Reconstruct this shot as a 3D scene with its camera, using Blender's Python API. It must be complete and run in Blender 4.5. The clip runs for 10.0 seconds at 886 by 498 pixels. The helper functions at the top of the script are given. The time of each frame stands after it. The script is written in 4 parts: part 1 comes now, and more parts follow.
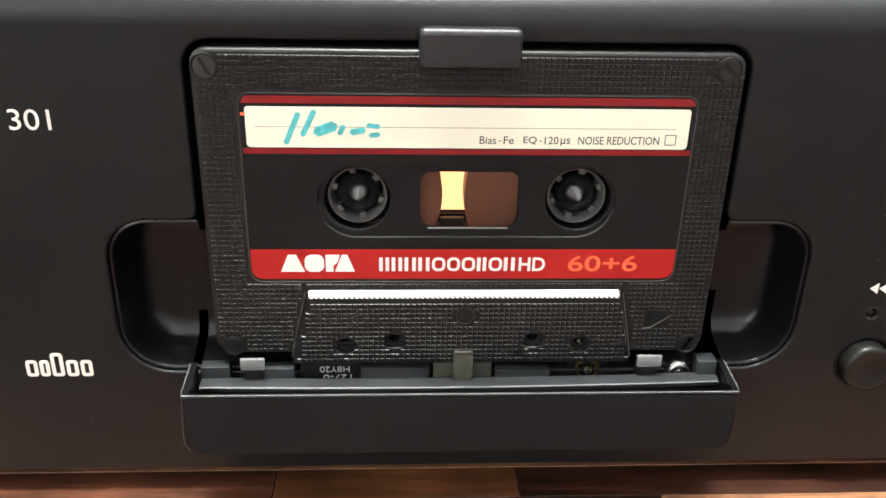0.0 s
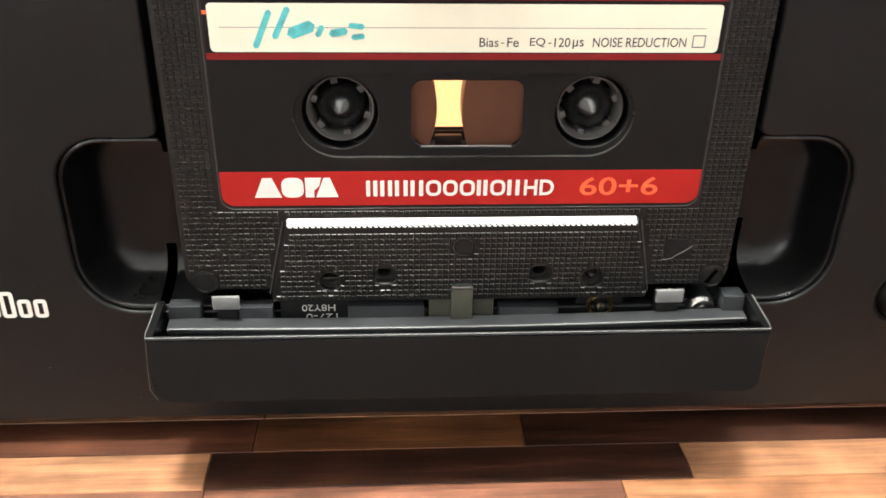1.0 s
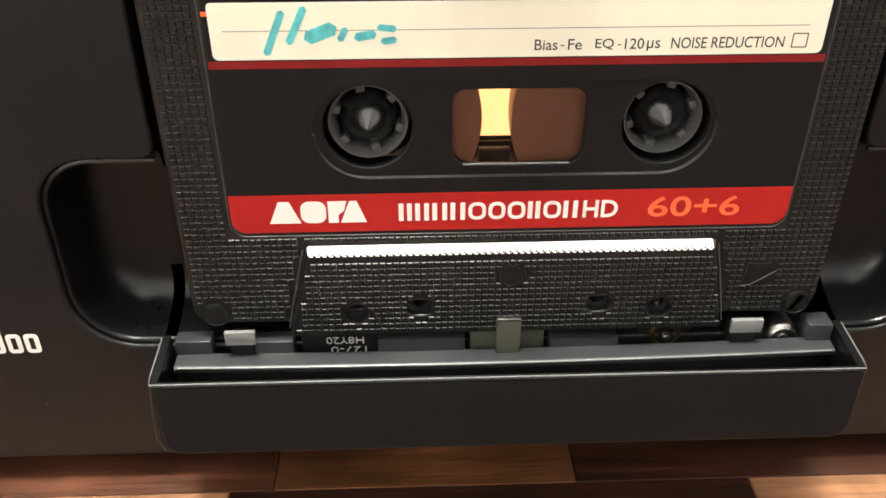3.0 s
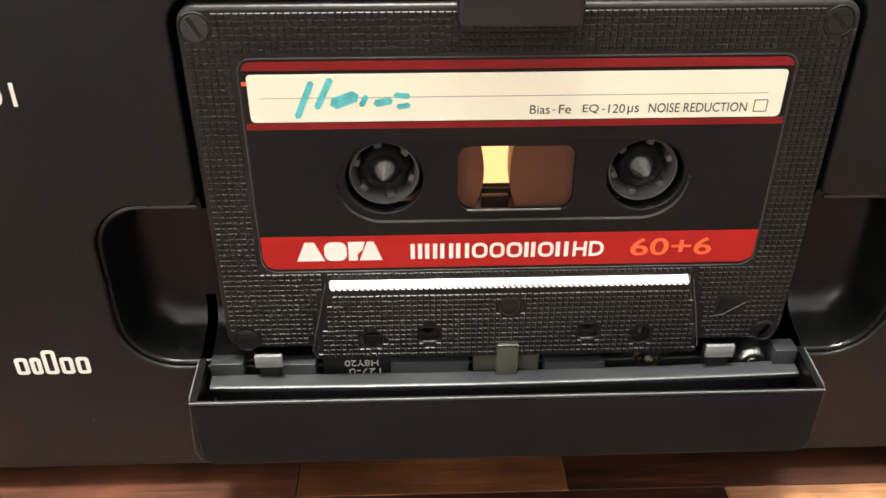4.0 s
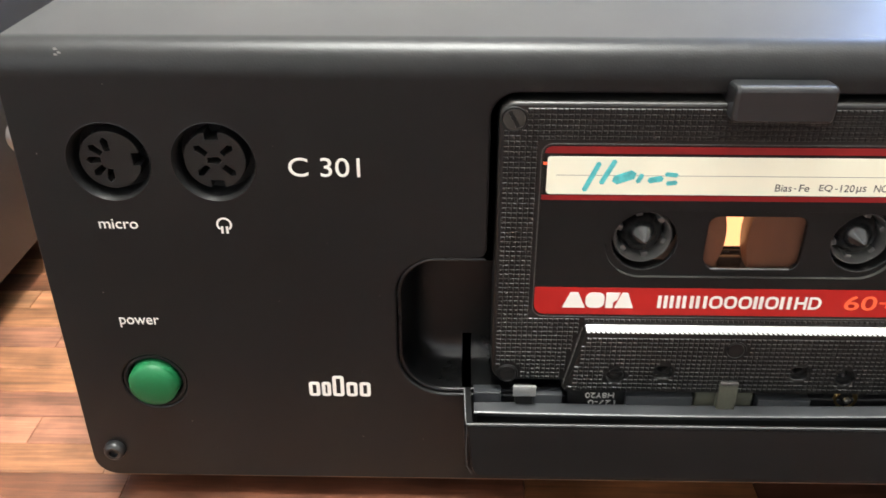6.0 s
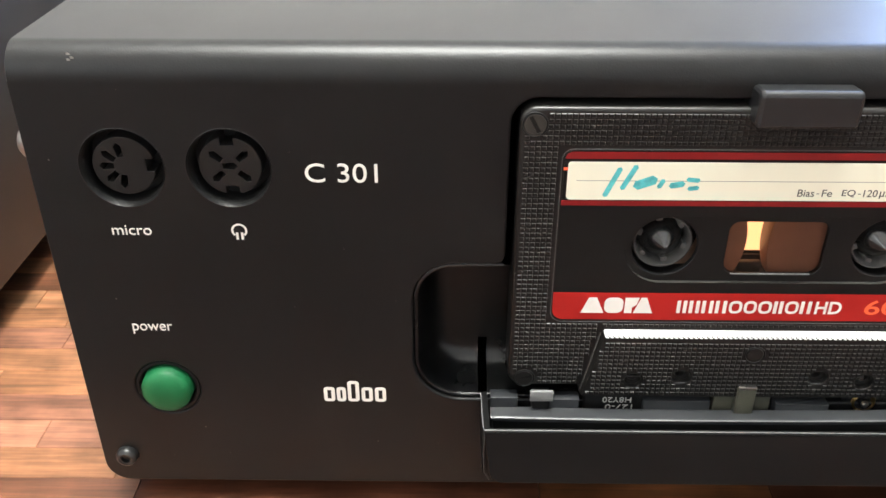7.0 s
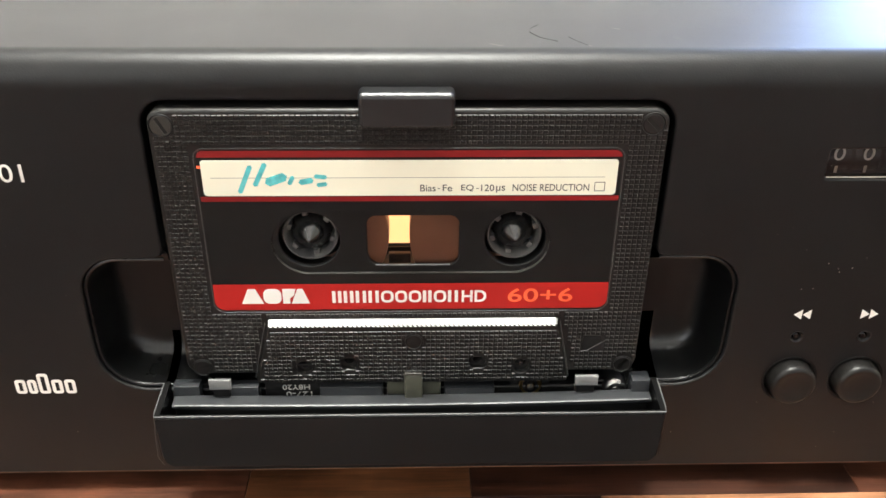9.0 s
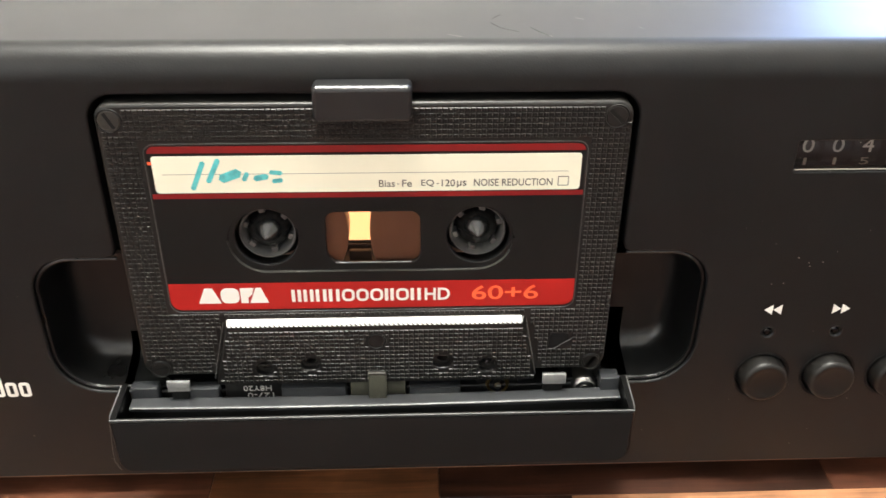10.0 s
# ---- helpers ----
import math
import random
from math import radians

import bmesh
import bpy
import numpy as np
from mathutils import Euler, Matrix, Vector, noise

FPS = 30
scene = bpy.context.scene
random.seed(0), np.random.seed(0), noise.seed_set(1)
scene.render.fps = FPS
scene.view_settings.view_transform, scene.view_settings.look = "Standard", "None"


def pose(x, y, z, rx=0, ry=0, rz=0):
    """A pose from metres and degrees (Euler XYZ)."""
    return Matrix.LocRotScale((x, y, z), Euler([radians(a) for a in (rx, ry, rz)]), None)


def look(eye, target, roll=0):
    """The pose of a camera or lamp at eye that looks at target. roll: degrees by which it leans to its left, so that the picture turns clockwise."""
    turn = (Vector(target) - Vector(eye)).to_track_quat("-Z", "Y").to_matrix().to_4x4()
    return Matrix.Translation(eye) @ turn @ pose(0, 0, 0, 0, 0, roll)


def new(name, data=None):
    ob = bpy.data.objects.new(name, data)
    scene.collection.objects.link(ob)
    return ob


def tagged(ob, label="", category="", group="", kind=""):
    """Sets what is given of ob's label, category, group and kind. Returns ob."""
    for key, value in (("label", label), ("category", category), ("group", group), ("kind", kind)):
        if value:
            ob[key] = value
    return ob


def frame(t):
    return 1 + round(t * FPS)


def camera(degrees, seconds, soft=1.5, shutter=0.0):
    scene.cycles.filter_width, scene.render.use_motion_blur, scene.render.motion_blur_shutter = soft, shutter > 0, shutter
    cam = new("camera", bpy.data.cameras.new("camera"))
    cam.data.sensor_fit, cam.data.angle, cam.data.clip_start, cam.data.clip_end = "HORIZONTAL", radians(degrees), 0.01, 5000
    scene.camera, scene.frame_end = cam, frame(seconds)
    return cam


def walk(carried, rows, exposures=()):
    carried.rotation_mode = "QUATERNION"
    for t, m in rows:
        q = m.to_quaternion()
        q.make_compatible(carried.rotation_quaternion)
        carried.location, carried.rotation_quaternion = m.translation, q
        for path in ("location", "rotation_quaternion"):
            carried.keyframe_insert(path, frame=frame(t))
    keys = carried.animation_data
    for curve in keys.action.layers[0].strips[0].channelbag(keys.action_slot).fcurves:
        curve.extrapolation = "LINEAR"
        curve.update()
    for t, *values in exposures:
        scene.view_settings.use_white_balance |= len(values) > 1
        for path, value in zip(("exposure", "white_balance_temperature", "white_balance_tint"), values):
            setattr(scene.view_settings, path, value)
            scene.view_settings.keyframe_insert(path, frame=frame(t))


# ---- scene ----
cam = camera(53.62, 10.0, shutter=0.4)
PATH = [
    (0, -0.01366, -0.15716, 0.13282, -3.236, -25.048, 1.370),
    (0.5, -0.01239, -0.15712, 0.13124, -3.526, -25.268, 1.375),
    (1, -0.01232, -0.14103, 0.12019, -3.498, -28.436, 1.063),
    (1.5, -0.01629, -0.12166, 0.12176, -3.375, -31.236, 0.819),
    (2, -0.01496, -0.11289, 0.12222, -3.185, -32.267, 0.304),
    (2.2, -0.01326, -0.11130, 0.12141, -2.997, -32.669, 0.089),
    (3.3, -0.01620, -0.11652, 0.12771, -2.058, -33.320, 0.125),
    (3.5, -0.01672, -0.11871, 0.13369, -2.295, -33.357, 0.286),
    (4, -0.01638, -0.12640, 0.13724, -2.052, -32.682, 0.122),
    (4.5, -0.01992, -0.13413, 0.14384, -1.643, -32.583, 0.119),
    (4.8, -0.02774, -0.14019, 0.14593, -0.943, -31.465, -0.154),
    (5, -0.04087, -0.14461, 0.15231, -0.278, -31.867, -0.272),
    (5.5, -0.05718, -0.15095, 0.15469, -0.003, -30.319, 0.053),
    (6, -0.05819, -0.15123, 0.15388, 1.056, -29.692, 0.033),
    (6.2, -0.06200, -0.15202, 0.15183, 1.416, -29.009, 0.025),
    (7.3, -0.06287, -0.14683, 0.15703, 0.371, -30.888, 0.176),
    (7.5, -0.05613, -0.14878, 0.15696, 0.305, -30.605, 0.236),
    (8, -0.03174, -0.15216, 0.15615, -0.235, -30.027, 0.314),
    (8.5, -0.00816, -0.15646, 0.15788, -1.161, -30.083, 0.382),
    (9, 0.00115, -0.15921, 0.15883, -1.826, -29.840, 0.598),
    (9.5, 0.00242, -0.15643, 0.15806, -2.166, -29.819, 0.532),
    (10, 0.00736, -0.15518, 0.15709, -2.495, -30.225, 0.500),
]
EXPOSURES = [(0, 0.2, 6200, 6), (1, 0.15, 6400, 6), (2, 0.1, 6700, 6), (4, 0.06, 6700, 6), (5, 0.03, 6500, 6), (6.2, 0.0, 6300, 6), (8, 0.0, 6300, 6), (10, 0.05, 6600, 6)]
walk(cam, [(t, pose(x, y, z, 90 + pitch, 0, yaw) @ pose(0, 0, 0, 0, 0, roll)) for t, x, y, z, yaw, pitch, roll in PATH], EXPOSURES)

# ---- light ----
world = bpy.data.worlds.new("world")
scene.world = world
world.use_nodes = True
wn = world.node_tree.nodes
sky = wn.new("ShaderNodeTexSky")
sky.sky_type, sky.sun_disc, sky.sun_elevation, sky.sun_rotation = "NISHITA", False, radians(35), radians(40)
world.node_tree.links.new(sky.outputs[0], wn["Background"].inputs[0])
wn["Background"].inputs[1].default_value = 0.08


def area_lamp(name, eye, target, wide, high, watts, colour):
    lamp = bpy.data.lights.new(name, "AREA")
    lamp.shape, lamp.size, lamp.size_y, lamp.energy, lamp.color = "RECTANGLE", wide, high, watts, colour
    ob = new(name, lamp)
    ob.matrix_world = look(eye, target)
    return ob


pendant = bpy.data.lights.new("pendant_light", "POINT")
pendant.energy, pendant.color, pendant.shadow_soft_size = 350, (1.0, 0.97, 0.91), 0.2
new("pendant_light", pendant).location = (-0.1, -0.04, 1.9)
# south area light is an added fill for the deck front; that wall is solid
area_lamp("south_window_light", (-1.2, -1.97, 0.95), (-0.3, 0, 0.6), 1.5, 1.2, 24, (0.95, 0.97, 1.0))
area_lamp("north_window_light", (1.55, 1.98, 1.1), (1.3, 0, 1.0), 0.95, 1.9, 105, (0.42, 0.58, 1.0))



# ---- materials ----
def nodes_of(name):
    mat = bpy.data.materials.new(name)
    mat.use_nodes = True
    t = mat.node_tree
    return mat, t.nodes, t.links, t.nodes["Principled BSDF"]


def surface(name, colour, rough=0.5, metal=0.0, grain=0.0, grain_scale=3000.0, vary=0.15, vary_scale=60.0, spec=0.5, rough_vary=0.08, coat=0.0):
    """A plain painted, plastic or metal surface with fine relief and slow variation of colour and gloss."""
    mat, n, l, b = nodes_of(name)
    co = n.new("ShaderNodeTexCoord")
    slow = n.new("ShaderNodeTexNoise")
    slow.inputs["Scale"].default_value, slow.inputs["Detail"].default_value = vary_scale, 5
    l.new(co.outputs["Object"], slow.inputs["Vector"])
    fine = n.new("ShaderNodeTexNoise")
    fine.inputs["Scale"].default_value, fine.inputs["Detail"].default_value = grain_scale, 2
    l.new(co.outputs["Object"], fine.inputs["Vector"])
    ramp = n.new("ShaderNodeMapRange")
    ramp.inputs["To Min"].default_value, ramp.inputs["To Max"].default_value = 1 - vary, 1 + vary
    l.new(slow.outputs["Fac"], ramp.inputs["Value"])
    mix = n.new("ShaderNodeVectorMath")
    mix.operation = "SCALE"
    mix.inputs[0].default_value = colour
    l.new(ramp.outputs[0], mix.inputs["Scale"])
    l.new(mix.outputs[0], b.inputs["Base Color"])
    rr = n.new("ShaderNodeMapRange")
    rr.inputs["To Min"].default_value, rr.inputs["To Max"].default_value = max(0.02, rough - rough_vary), min(1, rough + rough_vary)
    l.new(slow.outputs["Fac"], rr.inputs["Value"])
    l.new(rr.outputs[0], b.inputs["Roughness"])
    b.inputs["Metallic"].default_value = metal
    b.inputs["Specular IOR Level"].default_value = spec
    b.inputs["Coat Weight"].default_value = coat
    if grain:
        bump = n.new("ShaderNodeBump")
        bump.inputs["Strength"].default_value, bump.inputs["Distance"].default_value = grain, 0.0001
        l.new(fine.outputs["Fac"], bump.inputs["Height"])
        l.new(bump.outputs[0], b.inputs["Normal"])
    return mat


def wood(name, dark, middle, light):
    """Lacquered hardwood strip; every piece has its own tone, with long grain along x."""
    mat, n, l, b = nodes_of(name)
    co, info, geo = n.new("ShaderNodeTexCoord"), n.new("ShaderNodeObjectInfo"), n.new("ShaderNodeNewGeometry")
    both = n.new("ShaderNodeMath")
    both.operation = "ADD"
    l.new(info.outputs["Random"], both.inputs[0])
    l.new(geo.outputs["Random Per Island"], both.inputs[1])
    one = n.new("ShaderNodeMath")
    one.operation = "FRACT"
    l.new(both.outputs[0], one.inputs[0])
    shift = n.new("ShaderNodeVectorMath")
    shift.operation = "SCALE"
    shift.inputs[0].default_value = (3.0, 7.0, 1.0)
    l.new(one.outputs[0], shift.inputs["Scale"])
    add = n.new("ShaderNodeVectorMath")
    add.operation = "ADD"
    l.new(geo.outputs["Position"], add.inputs[0])
    l.new(shift.outputs[0], add.inputs[1])
    m1 = n.new("ShaderNodeMapping")
    m1.inputs["Scale"].default_value = (26, 330, 100)
    l.new(add.outputs[0], m1.inputs["Vector"])
    grain = n.new("ShaderNodeTexNoise")
    grain.inputs["Scale"].default_value, grain.inputs["Detail"].default_value, grain.inputs["Distortion"].default_value = 1.0, 6, 0.6
    l.new(m1.outputs[0], grain.inputs["Vector"])
    m2 = n.new("ShaderNodeMapping")
    m2.inputs["Scale"].default_value = (60, 1600, 300)
    l.new(add.outputs[0], m2.inputs["Vector"])
    pores = n.new("ShaderNodeTexNoise")
    pores.inputs["Scale"].default_value, pores.inputs["Detail"].default_value = 1.0, 3
    l.new(m2.outputs[0], pores.inputs["Vector"])
    tone = n.new("ShaderNodeValToRGB")
    tone.color_ramp.elements[0].color, tone.color_ramp.elements[1].color = (*dark, 1), (*light, 1)
    mid = tone.color_ramp.elements.new(0.5)
    mid.color = (*middle, 1)
    l.new(one.outputs[0], tone.inputs[0])
    g = n.new("ShaderNodeMapRange")
    g.inputs["From Min"].default_value, g.inputs["From Max"].default_value = 0.3, 0.7
    g.inputs["To Min"].default_value, g.inputs["To Max"].default_value = 0.58, 1.42
    l.new(grain.outputs["Fac"], g.inputs["Value"])
    p = n.new("ShaderNodeMapRange")
    p.inputs["From Min"].default_value, p.inputs["From Max"].default_value = 0.3, 0.7
    p.inputs["To Min"].default_value, p.inputs["To Max"].default_value = 0.78, 1.16
    l.new(pores.outputs["Fac"], p.inputs["Value"])
    gp = n.new("ShaderNodeMath")
    gp.operation = "MULTIPLY"
    l.new(g.outputs[0], gp.inputs[0])
    l.new(p.outputs[0], gp.inputs[1])
    blotch = n.new("ShaderNodeTexNoise")
    blotch.inputs["Scale"].default_value, blotch.inputs["Detail"].default_value = 75.0, 4
    l.new(add.outputs[0], blotch.inputs["Vector"])
    bl = n.new("ShaderNodeMapRange")
    bl.inputs["From Min"].default_value, bl.inputs["From Max"].default_value = 0.3, 0.7
    bl.inputs["To Min"].default_value, bl.inputs["To Max"].default_value = 0.6, 1.35
    l.new(blotch.outputs["Fac"], bl.inputs["Value"])
    gb = n.new("ShaderNodeMath")
    gb.operation = "MULTIPLY"
    l.new(gp.outputs[0], gb.inputs[0])
    l.new(bl.outputs[0], gb.inputs[1])
    mul = n.new("ShaderNodeVectorMath")
    mul.operation = "SCALE"
    l.new(tone.outputs[0], mul.inputs[0])
    l.new(gb.outputs[0], mul.inputs["Scale"])
    l.new(mul.outputs[0], b.inputs["Base Color"])
    b.inputs["Roughness"].default_value = 0.38
    bump = n.new("ShaderNodeBump")
    bump.inputs["Strength"].default_value, bump.inputs["Distance"].default_value = 0.25, 0.0003
    l.new(gp.outputs[0], bump.inputs["Height"])
    l.new(bump.outputs[0], b.inputs["Normal"])
    return mat


def tinted_pane(name, tint, gloss=0.06):
    mat, n, l, b = nodes_of(name)
    n.remove(b)
    clear, shine, mix, fr = n.new("ShaderNodeBsdfTransparent"), n.new("ShaderNodeBsdfGlossy"), n.new("ShaderNodeMixShader"), n.new("ShaderNodeFresnel")
    clear.inputs[0].default_value = (*tint, 1)
    shine.inputs["Roughness"].default_value = 0.08
    fr.inputs["IOR"].default_value = 1.49
    l.new(fr.outputs[0], mix.inputs[0])
    l.new(clear.outputs[0], mix.inputs[1])
    l.new(shine.outputs[0], mix.inputs[2])
    l.new(mix.outputs[0], n["Material Output"].inputs[0])
    return mat


def glowing(name, colour, strength):
    mat, n, l, b = nodes_of(name)
    b.inputs["Base Color"].default_value = (*colour, 1)
    b.inputs["Emission Color"].default_value = (*colour, 1)
    b.inputs["Emission Strength"].default_value = strength
    return mat


M_CASE = surface("black_textured_paint", (0.0074, 0.0075, 0.0076), 0.38, grain=0.3, grain_scale=2600, vary=0.18, vary_scale=25, spec=0.26)
M_WELL = surface("black_satin_plastic", (0.0034, 0.0035, 0.0036), 0.29, grain=0.05, vary=0.2, spec=0.38)
M_CATCH = surface("dark_polished_plastic", (0.0110, 0.0112, 0.0120), 0.33, vary=0.1, spec=0.5, rough_vary=0.02)
M_LID = surface("charcoal_satin_plastic", (0.0037, 0.0037, 0.0037), 0.36, grain=0.12, grain_scale=2200, spec=0.21)
M_BLACK = surface("black_matte_plastic", (0.003, 0.003, 0.003), 0.6, spec=0.3)
M_GLOSS = surface("black_glossy_plastic", (0.005, 0.005, 0.005), 0.15, vary=0.1, rough_vary=0.03)
M_SHELL = surface("cassette_shell_plastic", (0.0098, 0.0092, 0.0084), 0.38, grain=0.0, vary=0.2, spec=0.36, rough_vary=0.05)
# paler grey for beads that draw the light caught along dark edges
M_EDGE_LIT = surface("edge_highlight", (0.055, 0.054, 0.052), 0.35)
M_LABEL = surface("black_label_print", (0.0065, 0.0066, 0.0066), 0.42, vary=0.1, spec=0.22)
M_RED = surface("red_label_print", (0.37, 0.013, 0.011), 0.42, vary=0.1, spec=0.3)
M_DARKRED = surface("dark_red_label_print", (0.185, 0.007, 0.008), 0.36, vary=0.12, spec=0.4)
M_ORANGE = surface("orange_print", (0.95, 0.13, 0.045), 0.5)
M_PAPER = surface("cream_paper_label", (0.81, 0.79, 0.63), 0.6, grain=0.1, vary=0.04, vary_scale=120)
M_PRINT = surface("white_print", (0.82, 0.80, 0.74), 0.55, vary=0.05)
M_INK = surface("black_ink", (0.03, 0.028, 0.025), 0.6)
M_TEAL = surface("teal_marker_ink", (0.09, 0.46, 0.47), 0.6, vary=0.7, vary_scale=700)
M_RULE = surface("grey_ruled_line", (0.28, 0.26, 0.22), 0.6)
M_STRIP = surface("white_bevel_highlight", (0.82, 0.82, 0.80), 0.35)
M_GREEN = surface("green_plastic", (0.007, 0.098, 0.031), 0.5, vary=0.12, vary_scale=200, rough_vary=0.08, spec=0.3)
M_STEEL = surface("brushed_steel", (0.36, 0.35, 0.33), 0.3, metal=1.0, vary=0.2, vary_scale=400)
M_BRASS = surface("brass", (0.62, 0.42, 0.16), 0.3, metal=1.0)
M_GREY = surface("light_grey_plastic", (0.17, 0.17, 0.167), 0.4)
M_DULL = surface("dull_screw_metal", (0.032, 0.030, 0.026), 0.4, metal=0.2)
M_LEDGE = surface("blue_grey_plastic", (0.0215, 0.0230, 0.0252), 0.36, vary=0.1, vary_scale=120, rough_vary=0.04)
M_WORN = surface("worn_grey_edge", (0.11, 0.11, 0.11), 0.4)
M_OLIVE = surface("smoky_plastic", (0.06, 0.06, 0.045), 0.3)
M_HUB = surface("white_nylon", (0.072, 0.070, 0.067), 0.4, vary=0.15, vary_scale=300)
M_TAPE = surface("brown_tape_pack", (0.30, 0.17, 0.12), 0.4, vary=0.2, vary_scale=150)
M_BOLT = surface("black_oxide_steel", (0.028, 0.028, 0.028), 0.34, metal=0.5)
M_DIAL = surface("black_dial_print", (0.012, 0.012, 0.012), 0.4)
M_PALE = surface("pale_digit_print", (0.44, 0.43, 0.40), 0.5)
M_SIDE = surface("grey_satin_metal", (0.085, 0.08, 0.075), 0.42, metal=0.3, vary=0.1, vary_scale=8)
M_SPECK = surface("pale_dust", (0.22, 0.21, 0.195), 0.9)
M_WOOD = wood("lacquered_wood_strip", (0.080, 0.029, 0.014), (0.165, 0.068, 0.032), (0.28, 0.135, 0.066))
# dark red wood with shade mixed into its colour
M_WOOD_SHADED = wood("shade_darkened_wood_strip", (0.034, 0.0118, 0.0062), (0.056, 0.0190, 0.0098), (0.080, 0.0280, 0.0142))
M_WOOD_TAN = wood("tan_wood_strip", (0.118, 0.044, 0.017), (0.134, 0.052, 0.020), (0.155, 0.062, 0.025))
M_WOOD_LIGHT = wood("light_wood_strip", (0.185, 0.077, 0.034), (0.225, 0.100, 0.047), (0.265, 0.128, 0.066))
M_WOOD_PINK = wood("pinkish_wood_strip", (0.14, 0.056, 0.033), (0.19, 0.080, 0.047), (0.24, 0.108, 0.064))
M_WALL = surface("wall_paint", (0.83, 0.82, 0.80), 0.9, vary=0.04, vary_scale=2)
M_WALL_DIM = surface("low_bounce_wall", (0.50, 0.48, 0.45), 0.9, vary=0.05, vary_scale=2)
M_CEIL = surface("ceiling_paint", (0.84, 0.83, 0.81), 0.9, vary=0.03, vary_scale=2)
M_PANE = tinted_pane("smoked_window_plastic", (0.74, 0.63, 0.56))
M_CLEAR = tinted_pane("clear_plastic", (0.85, 0.85, 0.85))
M_LAMP = glowing("well_lamp_glow", (1.0, 0.57, 0.27), 2.35)
M_CONE = surface("dark_polished_cone", (0.009, 0.0088, 0.0086), 0.16, spec=0.8, vary=0.1, rough_vary=0.03)
M_BEVEL = surface("polished_black_bevel", (0.035, 0.034, 0.031), 0.24, vary=0.1, rough_vary=0.03)
M_KEY = surface("dark_brown_grey_plastic", (0.0072, 0.0066, 0.0060), 0.42, grain=0.1, vary=0.2, vary_scale=150, spec=0.3)
M_INSERT = surface("charcoal_moulded_plastic", (0.0105, 0.0098, 0.0092), 0.45, grain=0.1, vary=0.15, spec=0.3)

# ---- mesh helpers (lengths in millimetres; y grows away from the viewer) ----
MM = 0.001


def thing(name, label, category, group="", kind="", at=(0, 0, 0)):
    ob = new(name)
    ob.location = at
    ob.empty_display_size = 0.02
    return tagged(ob, label, category, group, kind)


def part(name, bm, material, parent=None, label="", smooth=True, kind=""):
    """Links a bmesh in millimetres as one mesh object under its thing or part."""
    bmesh.ops.scale(bm, vec=(MM, MM, MM), verts=bm.verts)
    mesh = bpy.data.meshes.new(name)
    bm.to_mesh(mesh)
    bm.free()
    mesh.materials.append(material)
    if smooth:
        mesh.shade_smooth()
        mesh.set_sharp_from_angle(angle=radians(38))
    ob = new(name, mesh)
    if parent:
        ob.parent = parent
        up = parent
        base = Vector((0, 0, 0))
        while up:
            base += up.location
            up = up.parent
        ob.location = -base
    return tagged(ob, label, kind=kind)


def rrect(x0, z0, x1, z1, r, n=7):
    """A rounded rectangle, anticlockwise as the viewer sees it."""
    rs = r if isinstance(r, (tuple, list)) else (r, r, r, r)  # bottom left, bottom right, top right, top left
    out = []
    for (cx, cz, a0), q in zip(((x0, z0, 180), (x1, z0, 270), (x1, z1, 0), (x0, z1, 90)), rs):
        sx, sz = (1 if cx == x0 else -1), (1 if cz == z0 else -1)
        if q <= 0:
            out.append((cx, cz))
            continue
        for k in range(n + 1):
            a = radians(a0 + 90 * k / n)
            out.append((cx + sx * q + q * math.cos(a), cz + sz * q + q * math.sin(a)))
    return out


def ring(cx, cz, r, n=40):
    return [(cx + r * math.cos(2 * math.pi * k / n), cz + r * math.sin(2 * math.pi * k / n)) for k in range(n)]


def grown(loop, d):
    """The loop moved outwards by d."""
    out, n = [], len(loop)
    for k in range(n):
        (ax, az), (bx, bz), (cx, cz) = loop[k - 1], loop[k], loop[(k + 1) % n]
        u, v = Vector((bx - ax, bz - az)).normalized(), Vector((cx - bx, cz - bz)).normalized()
        nu, nv = Vector((u.y, -u.x)), Vector((v.y, -v.x))
        m = nu + nv
        m = m / max(0.3, m.dot(nu)) if m.length > 1e-6 else nu
        out.append((bx + d * m.x, bz + d * m.y))
    return out


def strip(bm, loops):
    """Skins a row of equal loops [(outline, y)], front to back."""
    rows = [[bm.verts.new((x, y, z)) for x, z in outline] for outline, y in loops]
    for a, b in zip(rows, rows[1:]):
        for k in range(len(a)):
            bm.faces.new((a[k - 1], a[k], b[k], b[k - 1]))
    return rows


def face_with_holes(bm, outline, holes, y):
    edges = []
    for loop in (outline, *holes):
        vs = [bm.verts.new((x, y, z)) for x, z in loop]
        edges += [bm.edges.new((vs[k - 1], vs[k])) for k in range(len(vs))]
    made = bmesh.ops.triangle_fill(bm, use_beauty=True, use_dissolve=False, edges=edges, normal=(0, -1, 0))
    for f in made["geom"]:
        if isinstance(f, bmesh.types.BMFace) and f.normal.y > 0:
            f.normal_flip()


def plate(outline, holes, front, back, r=0.4, lip=0.4, bm=None, rim=True):
    """A plate with rounded outer edge and holes whose edges are rounded over."""
    bm = bm or bmesh.new()
    face_with_holes(bm, grown(outline, -r) if r else outline, [grown(h, lip) for h in holes], front)
    steps = [(math.cos(radians(a)), math.sin(radians(a))) for a in (0, 22, 45, 68, 90)]
    if rim:
        strip(bm, [(grown(outline, -r + r * s), front + r - r * c) for c, s in steps] + [(outline, back)])
    for h in holes:
        rev = h[::-1]
        strip(bm, [([p for p in grown(h, lip - lip * s)][::-1], front + lip - lip * c) for c, s in steps] + [(rev, back)])
    return bm


